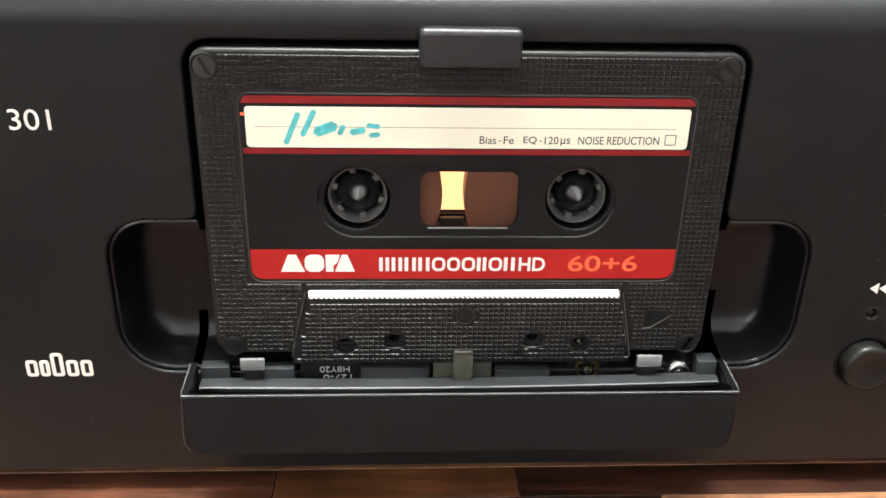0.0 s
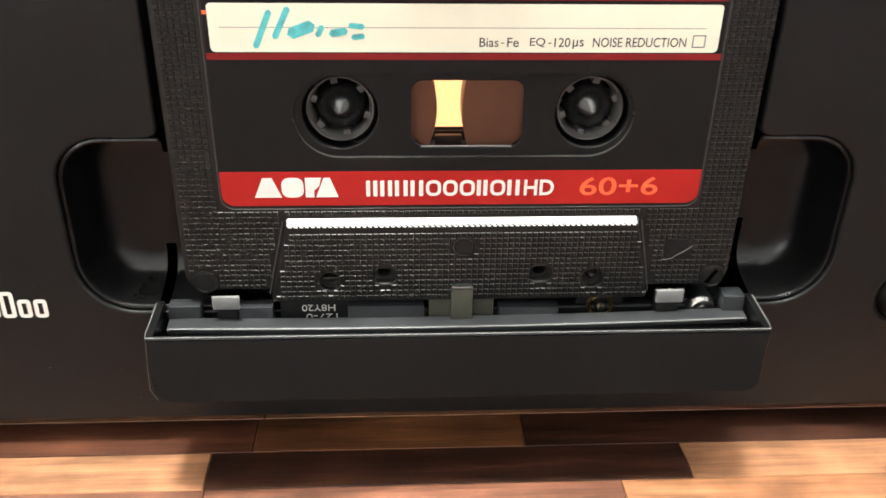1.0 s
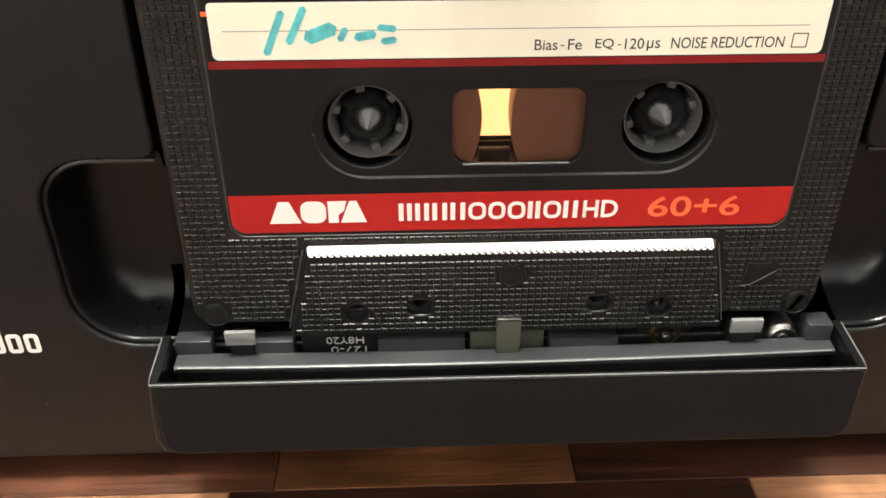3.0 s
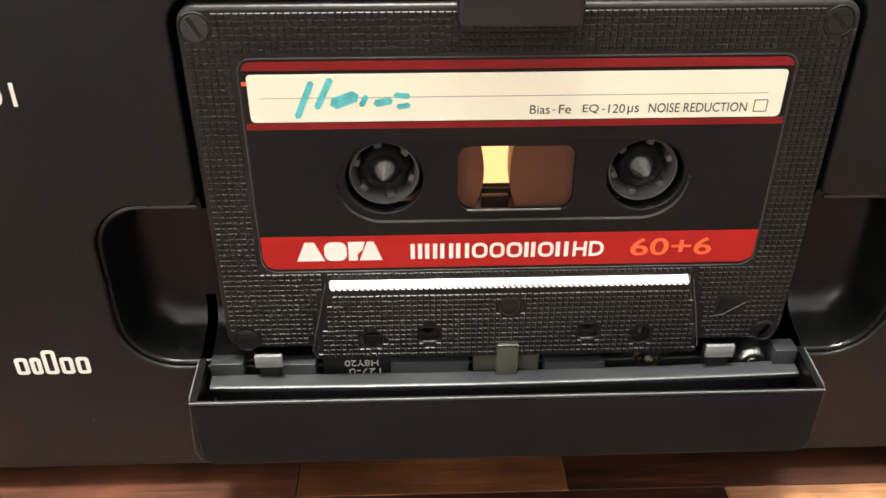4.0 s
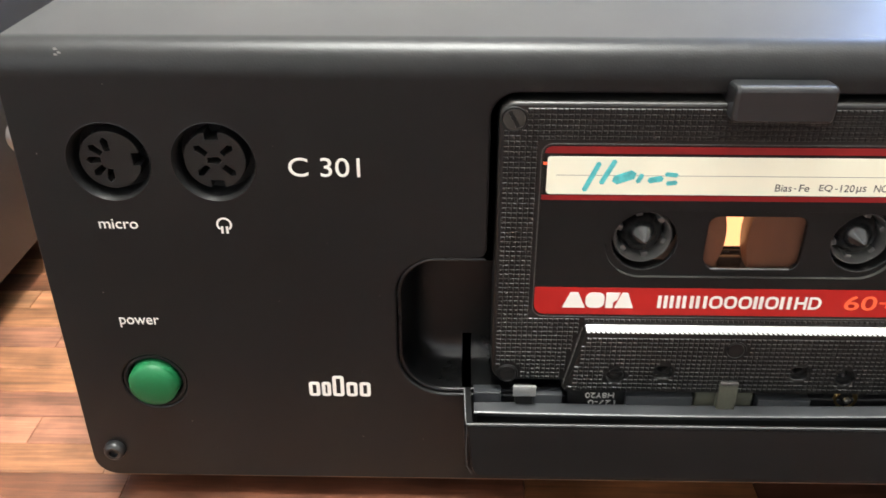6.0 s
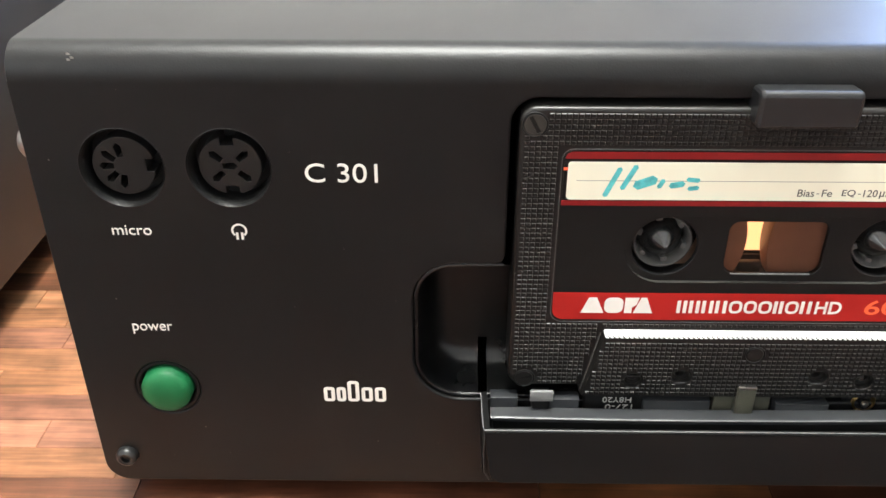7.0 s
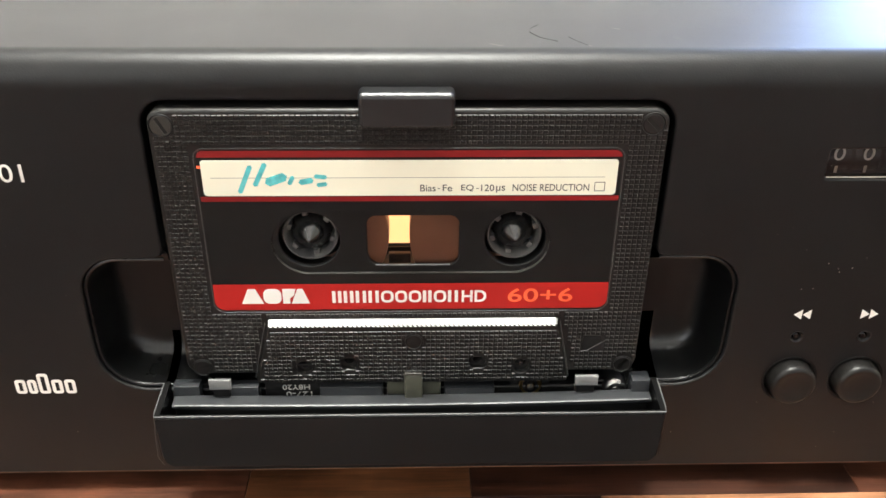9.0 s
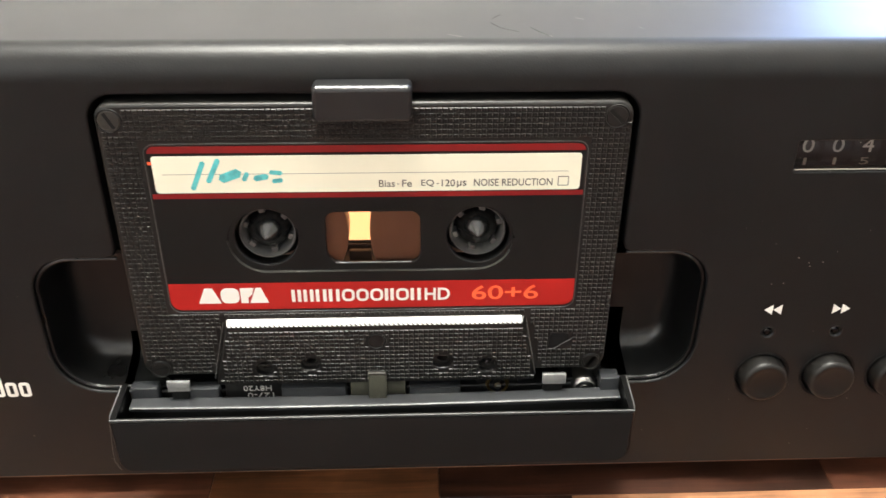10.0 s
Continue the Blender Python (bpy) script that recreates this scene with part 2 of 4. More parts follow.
def slab(outline, front, back, r=0.3, bm=None):
    """A solid piece with a rounded front edge."""
    bm = bm or bmesh.new()
    steps = [(math.cos(radians(a)), math.sin(radians(a))) for a in (0, 30, 60, 90)]
    rows = strip(bm, [(grown(outline, -r + r * s), front + r - r * c) for c, s in steps] + [(outline, back)])
    bm.faces.new(rows[0])
    bm.faces.new(rows[-1][::-1])
    return bm


def block(x0, x1, y0, y1, z0, z1, r=0.3, seg=2, bm=None):
    bm = bm or bmesh.new()
    made = bmesh.ops.create_cube(bm, size=1)["verts"]
    for v in made:
        v.co = Vector(((x0 + x1) / 2 + v.co.x * (x1 - x0), (y0 + y1) / 2 + v.co.y * (y1 - y0), (z0 + z1) / 2 + v.co.z * (z1 - z0)))
    if r:
        edges = list({e for v in made for e in v.link_edges})
        bmesh.ops.bevel(bm, geom=edges, offset=r, segments=seg, profile=0.5, affect="EDGES")
    return bm


def lathe(profile, cx, cz, n=40, bm=None):
    """Turns [(radius, y)], front to back, about an axis along y."""
    bm = bm or bmesh.new()
    rows = []
    for r, y in profile:
        if r <= 1e-6:
            rows.append([bm.verts.new((cx, y, cz))])
        else:
            rows.append([bm.verts.new((x, y, z)) for x, z in ring(cx, cz, r, n)])
    for a, b in zip(rows, rows[1:]):
        for k in range(n):
            p = [a[k - 1 if len(a) > 1 else 0], a[k if len(a) > 1 else 0], b[k if len(b) > 1 else 0], b[k - 1 if len(b) > 1 else 0]]
            p = list(dict.fromkeys(p))
            if len(p) > 2:
                bm.faces.new(p)
    return bm


def tube(points, r, n=8, closed=False, bm=None):
    """A round bead along points."""
    bm = bm or bmesh.new()
    rows, m = [], len(points)
    for k in range(m):
        p = Vector(points[k])
        a = Vector(points[(k - 1) % m if closed else max(k - 1, 0)])
        b = Vector(points[(k + 1) % m if closed else min(k + 1, m - 1)])
        d = (b - a).normalized()
        side = d.cross(Vector((0, 1, 0)))
        side = side.normalized() if side.length > 1e-4 else Vector((1, 0, 0))
        up = side.cross(d)
        rows.append([bm.verts.new(p + r * (math.cos(2 * math.pi * q / n) * side + math.sin(2 * math.pi * q / n) * up)) for q in range(n)])
    pairs = list(zip(rows, rows[1:])) + ([(rows[-1], rows[0])] if closed else [])
    for a, b in pairs:
        for q in range(n):
            bm.faces.new((a[q - 1], a[q], b[q], b[q - 1]))
    return bm


def letters(body, x0, x1, z0, z1, y, turned=False, thick=0.05, slant=0.0, bold=0.0):
    """Words in the built-in font, fitted to the box x0..x1, z0..z1 on the plane y."""
    curve = bpy.data.curves.new("words", "FONT")
    curve.body, curve.extrude, curve.resolution_u, curve.offset, curve.shear = body, 0.02, 4, bold, slant
    holder = bpy.data.objects.new("words", curve)
    mesh = bpy.data.meshes.new_from_object(holder)
    bm = bmesh.new()
    bm.from_mesh(mesh)
    bpy.data.objects.remove(holder)
    bpy.data.curves.remove(curve)
    bpy.data.meshes.remove(mesh)
    xs, zs = [v.co.x for v in bm.verts], [v.co.y for v in bm.verts]
    ax, bx, az, bz = min(xs), max(xs), min(zs), max(zs)
    for v in bm.verts:
        u, w, d = (v.co.x - ax) / (bx - ax), (v.co.y - az) / (bz - az), v.co.z / 0.02
        if turned:
            u, w = 1 - u, 1 - w
        v.co = Vector((x0 + u * (x1 - x0), y - thick * d, z0 + w * (z1 - z0)))
    return bm


def poly(points, y, back):
    """A flat printed shape of any outline, slightly raised."""
    bm = bmesh.new()
    rows = strip(bm, [(points, y), (points, back)])
    bm.faces.new(rows[0])
    return bm


# ---- room ----
def room_box(name, lo, hi, material):
    c = [1000 * v for v in (lo[0], hi[0], lo[1], hi[1], lo[2], hi[2])]
    return tagged(part(name, block(*c, r=0), material, None, smooth=False), kind="structure")


# three unseen walls, made darker than the north one to cut bounced light
room_box("wall_south", (-2.1, -2.1, 0), (2.1, -2.0, 2.4), M_WALL_DIM)
room_box("wall_west", (-2.1, -2.0, 0), (-2.0, 2.0, 2.4), M_WALL_DIM)
room_box("wall_east", (2.0, -2.0, 0), (2.1, 2.0, 2.4), M_WALL_DIM)
north = bmesh.new()
block(-2100, 1000, 2000, 2100, 0, 2400, r=0, bm=north)
block(1000, 2100, 2000, 2100, 2100, 2400, r=0, bm=north)
block(1000, 2100, 2000, 2100, 0, 100, r=0, bm=north)
tagged(part("wall_north", north, M_WALL, smooth=False), kind="structure")
room_box("ceiling", (-2.1, -2.1, 2.4), (2.1, 2.1, 2.5), M_CEIL)

# ---- the cassette deck ----
deck = thing("cassette_deck", "black textured metal cassette deck with its cassette lid open", "cassette deck")
XL, XR, ZB, ZT, RT, RY = -142.0, 304.0, 6.0, 108.9, 6.3, 5.6
DEPTH = 330.0


def well_outline():
    """The opening in the front: an upright well with a finger hollow on both sides."""
    top = rrect(-52.2, 66.0, 51.4, 100.1, (0, 0, 5.0, 5.0))
    low = rrect(-70.6, 31.0, 70.4, 65.4, (10.5, 10.5, 8.5, 8.5), n=9)
    right = sorted([p for p in low if p[1] >= 48 and p[0] > 0], key=lambda p: math.atan2(p[1] - 57, p[0] - 62))
    left = sorted([p for p in low if p[1] >= 48 and p[0] < 0], key=lambda p: math.atan2(p[1] - 57, -p[0] - 62), reverse=True)
    bottom = [p for p in low if p[1] < 48]
    inner_r = [(53.4, 65.4), (52.0, 65.9), (51.4, 67.4)]
    inner_l = [(-52.2, 67.4), (-52.8, 65.9), (-54.2, 65.4)]
    upper = [p for p in top if p[1] > 80]
    return bottom + right + inner_r + upper + inner_l + left


DIN = ((-124.4, 85.8), (-104.4, 85.9))
PUSH_KEYS = ((86.9, 32.2), (102.2, 32.2), (117.5, 32.1))
LAMPS = ((86.1, 44.2), (101.4, 44.2), (116.7, 44.2))
WELL = well_outline()
COUNTER = rrect(83.6, 83.3, 103.4, 89.8, 0.5, 3)
POWER = (-124.1, 33.5)
front_holes = [WELL, COUNTER, ring(*POWER, 7.0)] + [ring(*c, 7.8) for c in DIN] + [ring(*c, 6.0) for c in PUSH_KEYS] + [ring(*c, 1.45, 20) for c in LAMPS]

# front, its rounded top edge and the cover run on as one folded sheet
bm = bmesh.new()
bottom_left = rrect(XL + 0.3, ZB + 0.3, XR - 0.3, ZT - RT, (5, 5, 0, 0))
face_with_holes(bm, bottom_left, [grown(h, 0.5) for h in front_holes], 0.0)
steps = [(math.cos(radians(a)), math.sin(radians(a))) for a in (0, 22, 45, 68, 90)]
for h in front_holes:
    strip(bm, [(grown(h, 0.5 - 0.5 * s)[::-1], 0.5 - 0.5 * c) for c, s in steps] + [(h[::-1], 2.6)])
low_edge = [p for p in bottom_left if p[1] < ZT - RT - 1]
low_edge = [(XL + 0.3, ZT - RT)] + low_edge + [(XR - 0.3, ZT - RT)]


def open_strip(bm, rows):
    made = [[bm.verts.new(v) for v in row] for row in rows]
    for a, b in zip(made, made[1:]):
        for k in range(1, len(a)):
            bm.faces.new((a[k - 1], a[k], b[k], b[k - 1]))


def edge_out(d):
    """The low outline moved out by d, upright sides kept upright."""
    g = grown(low_edge, d)
    g[0], g[-1] = (low_edge[0][0] - d, low_edge[0][1]), (low_edge[-1][0] + d, low_edge[-1][1])
    return g


open_strip(bm, [[(x, 0.3 - 0.3 * c, z) for x, z in edge_out(0.3 * s)] for c, s in steps] + [[(x, DEPTH, z) for x, z in edge_out(0.3)]])
arc = [(RY - RY * math.cos(radians(a)), ZT - RT + RT * math.sin(radians(a))) for a in range(0, 91, 6)] + [(DEPTH, ZT)]
open_strip(bm, [[(x, y, z) for y, z in arc] for x in (XL + 0.3, XR - 0.3)])
for x, s in ((XL, 1), (XR, -1)):
    side = [bm.verts.new((x, y + (0.4 if y < 100 else 0), z - 0.3)) for y, z in arc]
    top_edge = [bm.verts.new((x + s * 0.3, y, z)) for y, z in arc]
    for k in range(1, len(arc)):
        bm.faces.new((side[k - 1], side[k], top_edge[k], top_edge[k - 1]))
    lowest = [bm.verts.new((x, 0.3, ZT - RT)), bm.verts.new((x, DEPTH, ZT - RT))]
    bm.faces.new([lowest[0]] + side + [lowest[1]])
back = [bm.verts.new(v) for v in ((XL, DEPTH, ZB), (XR, DEPTH, ZB), (XR, DEPTH, ZT), (XL, DEPTH, ZT))]
bm.faces.new(back)
part("case", bm, M_CASE, deck, "black case with textured paint and a rounded top edge")
part("base_pan", block(XL + 6, XR - 6, 8, DEPTH - 8, 4.4, 5.9, 0.3), M_BLACK, deck)
for fx in (-120, 283):
    for fy in (30, 300):
        part("foot", lathe([(0, 0), (9, 0), (9.5, 0.6), (9.5, 5.5), (0, 5.5)], 0, 0), M_BLACK, deck)
        foot = deck.children[-1]
        foot.rotation_euler = (radians(90), 0, 0)
        foot.location = (fx * MM, fy * MM, 0)

# finger hollows and the well behind the cassette
bm = bmesh.new()
pan = rrect(-70.6, 31.0, 70.4, 65.4, (10.5, 10.5, 8.5, 8.5), n=9)
rows = strip(bm, [(grown(pan, -d)[::-1], y) for d, y in ((0.9, 0.9), (1.2, 3.0), (2.0, 6.0), (2.7, 8.2), (3.3, 9.4), (4.2, 10.4), (5.4, 11.0), (7.0, 11.3))])
bm.faces.new(rows[-1])
# narrow gaps through which the lid swings
for cut_at, way in (((-56.8, 0, 0), (1, 0, 0)), ((-54.8, 0, 0), (1, 0, 0)), ((51.0, 0, 0), (1, 0, 0)), ((56.4, 0, 0), (1, 0, 0)), ((0, 0, 44), (0, 0, 1)), ((0, 0, 39.5), (0, 0, 1))):
    bmesh.ops.bisect_plane(bm, geom=[*bm.verts, *bm.edges, *bm.faces], plane_co=cut_at, plane_no=way)
gap = []
for f in bm.faces:
    c = f.calc_center_median()
    if (-56.7 < c.x < -54.9 and c.z < 39.5) or (51.1 < c.x < 56.3 and c.z < 44) or (abs(c.x) < 54 and c.z > 44 and c.y < 11.2):
        gap.append(f)
bmesh.ops.delete(bm, geom=gap, context="FACES")
bead = grown(pan, -0.6)
for side in (-1, 1):
    half = sorted((p for p in bead if p[0] * side > 0), key=lambda p: math.atan2(p[1] - 48.2, side * (p[0] - side * 50)))
    half = [(side * 40, 31.6), *half, (side * 52.5, 64.8)]
    tube([(x, 1.0, z) for x, z in half], 0.45, 8, bm=bm)
part("finger_hollow", bm, M_WELL, deck, "glossy black rounded finger hollow")
bm = bmesh.new()
upper = rrect(-52.2, 66.0, 51.4, 100.1, (0, 0, 5.0, 5.0))
open_strip(bm, [[(x, y, z) for x, z in upper[1:] + upper[:1]] for y in (13.0, 2.6)])
part("well_frame", bm, M_BLACK, deck)
HUBS = ((-21.45, 70.1), (21.2, 70.1))
lamp_hole = rrect(-8.6, 64.4, 8.6, 76.5, 0.6, 3)
bm = plate(rrect(-50.0, 36.0, 50.0, 99.6, 4.0), [*[ring(*c, 5.4) for c in HUBS], lamp_hole], 9.6, 12.6, 0.3, 0.2)
part("holder_plate", bm, M_BLACK, deck)
part("lamp_panel", poly(rrect(-9.3, 64.3, 9.3, 77.5, 0.2, 3), 8.3, 9.5), M_LAMP, deck, "glowing amber lamp behind the cassette")

# cassette spindles
for cx, cz in HUBS:
    spindle = part("spindle", lathe([(0, -1.25), (0.2, -1.2), (0.5, -0.95), (1.3, -0.1), (2.2, 0.8), (3.0, 1.6), (3.7, 2.5), (4.15, 3.4), (4.35, 4.4), (4.35, 10.5)], cx, cz), M_CONE, deck, "glossy black cone-tipped spindle")
    for k in range(3):
        a = radians(120 * k + 30)
        bm = block(-0.6, 0.6, 4.4, 9.5, 3.2, 4.7, 0.25)
        bmesh.ops.rotate(bm, verts=bm.verts, cent=(0, 0, 0), matrix=Matrix.Rotation(a, 3, "Y"))
        bmesh.ops.translate(bm, verts=bm.verts, vec=(cx, 0, cz))
        part("fin", bm, M_GLOSS, spindle)

# catch above the cassette
bm = bmesh.new()
prof = [(3.0, 102.9), (0.0, 102.9), (-3.9, 103.2), (-4.3, 103.1), (-4.6, 102.9), (-4.8, 102.6), (-4.9, 102.2), (-4.9, 97.0), (-4.7, 96.6), (-4.3, 96.4), (3.0, 96.3)]
ends = []
for x, inset in ((-10.0, 0.7), (-9.7, 0.25), (-9.2, 0), (7.3, 0), (7.8, 0.25), (8.1, 0.7)):
    ends.append([bm.verts.new((x, y + (inset if y < 0 else 0), z - inset * (1 if z > 101 else -1))) for y, z in prof])
for a, b in zip(ends, ends[1:]):
    for k in range(len(prof)):
        bm.faces.new((a[k - 1], a[k], b[k], b[k - 1]))
bm.faces.new(ends[0])
bm.faces.new(ends[-1][::-1])
part("catch", bm, M_CATCH, deck, "dark grey plastic catch over the cassette", smooth=False)

# open lid: a shallow tray with a raised rim
lid = part("lid", bmesh.new(), M_LID, deck, "open charcoal plastic cassette lid")
bm = bmesh.new()
# front wall, sloping slightly, with rounded lower corners
front = rrect(-56.0, 21.2, 55.0, 33.6, (2.6, 2.6, 0.3, 0.3), n=6)
rows = strip(bm, [(grown(front, -0.5), -12.9), (grown(front, -0.2), -12.8), (front, -12.5), (front, -12.1)])
bm.faces.new(rows[0])
bm.faces.new(rows[-1][::-1])
for v in bm.verts:
    v.co.y -= 2.4 * (33.6 - v.co.z) / 12.4
    v.co.x *= 1 - 0.026 * (33.6 - v.co.z) / 12.4
part("front_wall", bm, M_LID, lid)
for s, x0, x1 in ((1, -55.9, -56.2), (-1, 54.9, 55.3)):
    bm = bmesh.new()
    p = [(x0, -12.5), (x1, -1.0), (x1 + s * 1.2, -1.0), (x0 + s * 1.2, -12.5)]
    hi = [bm.verts.new((x, y, 33.5 + (0.4 if y > -5 else 0))) for x, y in p]
    lo = [bm.verts.new((x, y, 21.0)) for x, y in p]
    bm.faces.new(hi)
    bm.faces.new(lo[::-1])
    for k in range(4):
        bm.faces.new((hi[k - 1], hi[k], lo[k], lo[k - 1]))
    part("side_wall", bm, M_LID, lid, smooth=False)
part("tray_floor", block(-55.0, 54.2, -13.6, 9.0, 21.6, 24.0, 0.3), M_BLACK, lid)
# painted highlight down the lid's left edge
part("side_edge", tube([(-55.8, -12.7, 33.3), (-55.9, -13.8, 28.0), (-55.8, -14.6, 23.8), (-54.6, -15.0, 22.0)], 0.06, 6), M_EDGE_LIT, lid)
rim_pts = [(-56.3, -1.6, 33.9), (-56.1, -11.0, 33.6), (-55.9, -12.6, 33.5), (54.9, -12.6, 33.5), (55.1, -11.0, 33.6), (55.4, -1.6, 33.9)]
part("rim", tube(rim_pts, 0.14), M_WORN, lid, "worn pale edge of the lid")
# ledge inside the tray, cut out where the parts below come through
zt = 30.6
bm = bmesh.new()
prof = [(-5.6, -0.9), (-5.6, -0.3), (-5.3, -0.05), (-4.9, 0.0), (-2.2, 0.25), (-2.2, -0.9)]
rows = []
for k in range(25):
    u = -1 + k / 12
    rise = 0.7 * u * u + 0.3 * u - (0.5 if k in (0, 24) else 0) * 0.4
    rows.append([bm.verts.new((-0.3 + 53.9 * u, y + (0.3 if k in (0, 24) and y < -5 else 0), zt - 0.3 + rise + z)) for y, z in prof])
for a, b in zip(rows, rows[1:]):
    for k in range(len(prof)):
        bm.faces.new((a[k - 1], a[k], b[k], b[k - 1]))
bm.faces.new(rows[0])
bm.faces.new(rows[-1][::-1])
part("ledge", bm, M_LEDGE, lid, "blue-grey plastic ledge inside the lid")
for x0, x1, z1 in ((-54.3, -48.4, 33.4), (-41.5, -35.2, 33.0), (-21.4, -7.2, 32.9), (6.9, 18.2, 32.2), (49.4, 53.5, 34.5)):
    part("ledge_tongue", block(x0, x1, -3.0 if x0 > 40 else -2.3, 0.6, 25.0, z1, 0.2, 2), M_LEDGE, lid)
part("ledge_edge", tube([(-0.3 + 53.2 * u, -5.45, zt - 0.45 + 0.7 * u * u + 0.3 * u) for u in [-1 + k / 10 for k in range(21)]], 0.16), M_WORN, lid)
part("ledge_support", block(-53.6, 53.0, -4.6, -2.8, 23.5, zt - 1.3, 0.2), M_BLACK, lid)
part("dark_floor", block(-54, 53.4, 0.6, 9.0, 23.0, 29.0, 0.3), M_BLACK, lid)

# parts under the cassette
for x0, x1, z1 in ((-45.9, -41.0, 35.1), (36.3, 41.5, 35.3)):
    part("support_tab", block(x0, x1, -3.2, -2.4, z1 - 1.9, z1 + 0.7, 0.12), M_GREY, deck, "light grey support tab")
    part("tab_stem", block(x0 + 0.6, x1 - 0.6, -2.6, 0.5, 26.0, z1 - 1.0, 0.2), M_BLACK, deck)
part("head_block", block(-6.3, 6.0, -1.2, 6.0, 26.0, 34.3, 0.4), M_OLIVE, deck)
part("head_guide", block(-2.2, 1.8, -3.3, -1.4, 27.0, 37.4, 0.3), M_OLIVE, deck, "smoky clear plastic tape guide")
part("head_guide_top", block(-2.1, 1.7, -3.4, -2.6, 36.9, 37.5, 0.15), M_STEEL, deck)
component = part("dark_module", block(-34.0, -21.2, -0.8, 7.0, 26.0, 34.0, 0.3), M_BLACK, deck, "black module with white code turned upside down")
part("code_text", letters("127-0", -29.3, -23.4, 29.2, 30.6, -0.9, turned=True), M_PALE, component)
part("code_text", letters("H8Y20", -30.0, -23.8, 31.2, 32.6, -0.9, turned=True), M_PALE, component)
roller = part("pinch_roller", lathe([(0, -0.4), (0.8, -0.4), (1.0, 0.0), (1.1, 0.6), (1.8, 0.6), (2.2, 0.1), (2.5, 0.0), (2.7, 0.5), (4.6, 0.8), (4.8, 1.4), (4.8, 7)], 26.7, 31.0), M_BLACK, deck, "black rubber pinch roller")
part("roller_ring", lathe([(1.7, 0.5), (2.0, -0.1), (2.4, -0.2), (2.7, 0.3)], 26.7, 31.0), M_BRASS, roller, "brass ring")
part("roller_pin", lathe([(0, -1.2), (0.5, -1.1), (0.8, -0.7), (0.85, 0.8)], 26.7, 31.0, 24), M_STEEL, roller)
part("post", lathe([(0, -1.5), (0.9, -1.45), (1.0, -1.1), (1.9, -1.0), (2.1, -1.3), (2.6, -0.9), (2.9, 0.0), (2.9, 5)], 46.3, 30.4), M_STEEL, deck, "round steel post")

# sockets
def din_socket(cx, cz, slots, notches):
    body = part("din_socket", lathe([(7.8, 0.5), (7.5, 1.0), (7.4, 5.2), (5.0, 5.2)], cx, cz), M_BLACK, deck, "black plastic socket")
    holes = []
    for r, a in slots:
        c, s = math.cos(radians(a)), math.sin(radians(a))
        long_side, wide = 1.4, 0.55
        base = [(-long_side, -wide), (long_side * 0.5, -wide * 1.3), (long_side, 0), (long_side * 0.5, wide * 1.3), (-long_side, wide)]
        turn = a if r else 0
        ct, st = math.cos(radians(turn)), math.sin(radians(turn))
        holes.append([(cx + r * c + u * ct - v * st, cz + r * s + u * st + v * ct) for u, v in base])
    edge = ring(cx, cz, 5.9)
    for a in notches:
        c, s = math.cos(radians(a)), math.sin(radians(a))
        base = [(5.6, -1.25), (4.2, -1.25), (4.2, 1.25), (5.6, 1.25)]
        key = [(cx + u * c - v * s, cz + u * s + v * c) for u, v in base]
        near = [math.hypot(q[0] - cx - 5.9 * c, q[1] - cz - 5.9 * s) < 1.45 for q in edge]
        while near[0] or near[-1]:
            edge, near = edge[1:] + edge[:1], near[1:] + near[:1]
        at = near.index(True)
        rest = [q for q, n in zip(edge, near) if not n]
        edge = rest[:at] + key + rest[at:]
    part("insert", plate(edge, holes, 1.1, 5.5, 0.15, 0.08), M_INSERT, body, "dark grey insert with contact slots")
    part("back", poly(ring(cx, cz, 7.2), 5.6, 5.8), M_BLACK, body)
    bm = lathe([(7.75, 0.55), (8.05, -0.06), (8.25, 0.02)], cx, cz)
    part("bezel", bm, M_CASE, body)


din_socket(*DIN[0], [(3.3, 100), (3.4, 142), (3.3, 180), (3.4, 222), (3.3, 262)], [2])
din_socket(*DIN[1], [(3.3, 142), (3.3, 40), (0, 0), (3.3, 222), (3.4, 320)], [92, 270])

# lettering on the front
part("micro_text", letters("micro", -128.8, -121.1, 71.6, 73.7, -0.05), M_PRINT, deck, "white printed word")
part("power_text", letters("power", -128.9, -120.6, 47.9, 50.4, -0.05), M_PRINT, deck, "white printed word")
part("model_text", letters("C 301", -90.3, -76.7, 83.2, 87.1, -0.05), M_PRINT, deck, "white printed model number")
bm = bmesh.new()
pts = [(1.55 * math.cos(radians(a)), 1.55 * math.sin(radians(a))) for a in range(-48, 229, 12)]
inn = [(1.15 * math.cos(radians(a)), 1.15 * math.sin(radians(a))) for a in range(-48, 229, 12)]
vo, vi = [[bm.verts.new((-104.0 + x, -0.05, 72.7 + z)) for x, z in row] for row in (pts, inn)]
for k in range(1, len(vo)):
    bm.faces.new((vo[k - 1], vo[k], vi[k], vi[k - 1]))
for x0, x1 in ((-104.75, -104.25), (-103.75, -103.25)):
    bm.faces.new([bm.verts.new((x, -0.05, z)) for x, z in ((x0, 70.7), (x1, 70.7), (x1, 72.3), (x0, 72.3))])
part("headphone_mark", bm, M_PRINT, deck, "white printed headphone sign")
# maker's mark as plain shapes: a row of upright rounded frames, the middle one taller
def plain_frame(name, x0, z0, x1, z1, stroke, y, parent, r=0.7):
    bm = bmesh.new()
    outer = rrect(x0, z0, x1, z1, r, 4)
    strip(bm, [(outer, y + 0.05), (outer, y), (grown(outer, -stroke), y)])
    return part(name, bm, M_PRINT, parent, smooth=False)


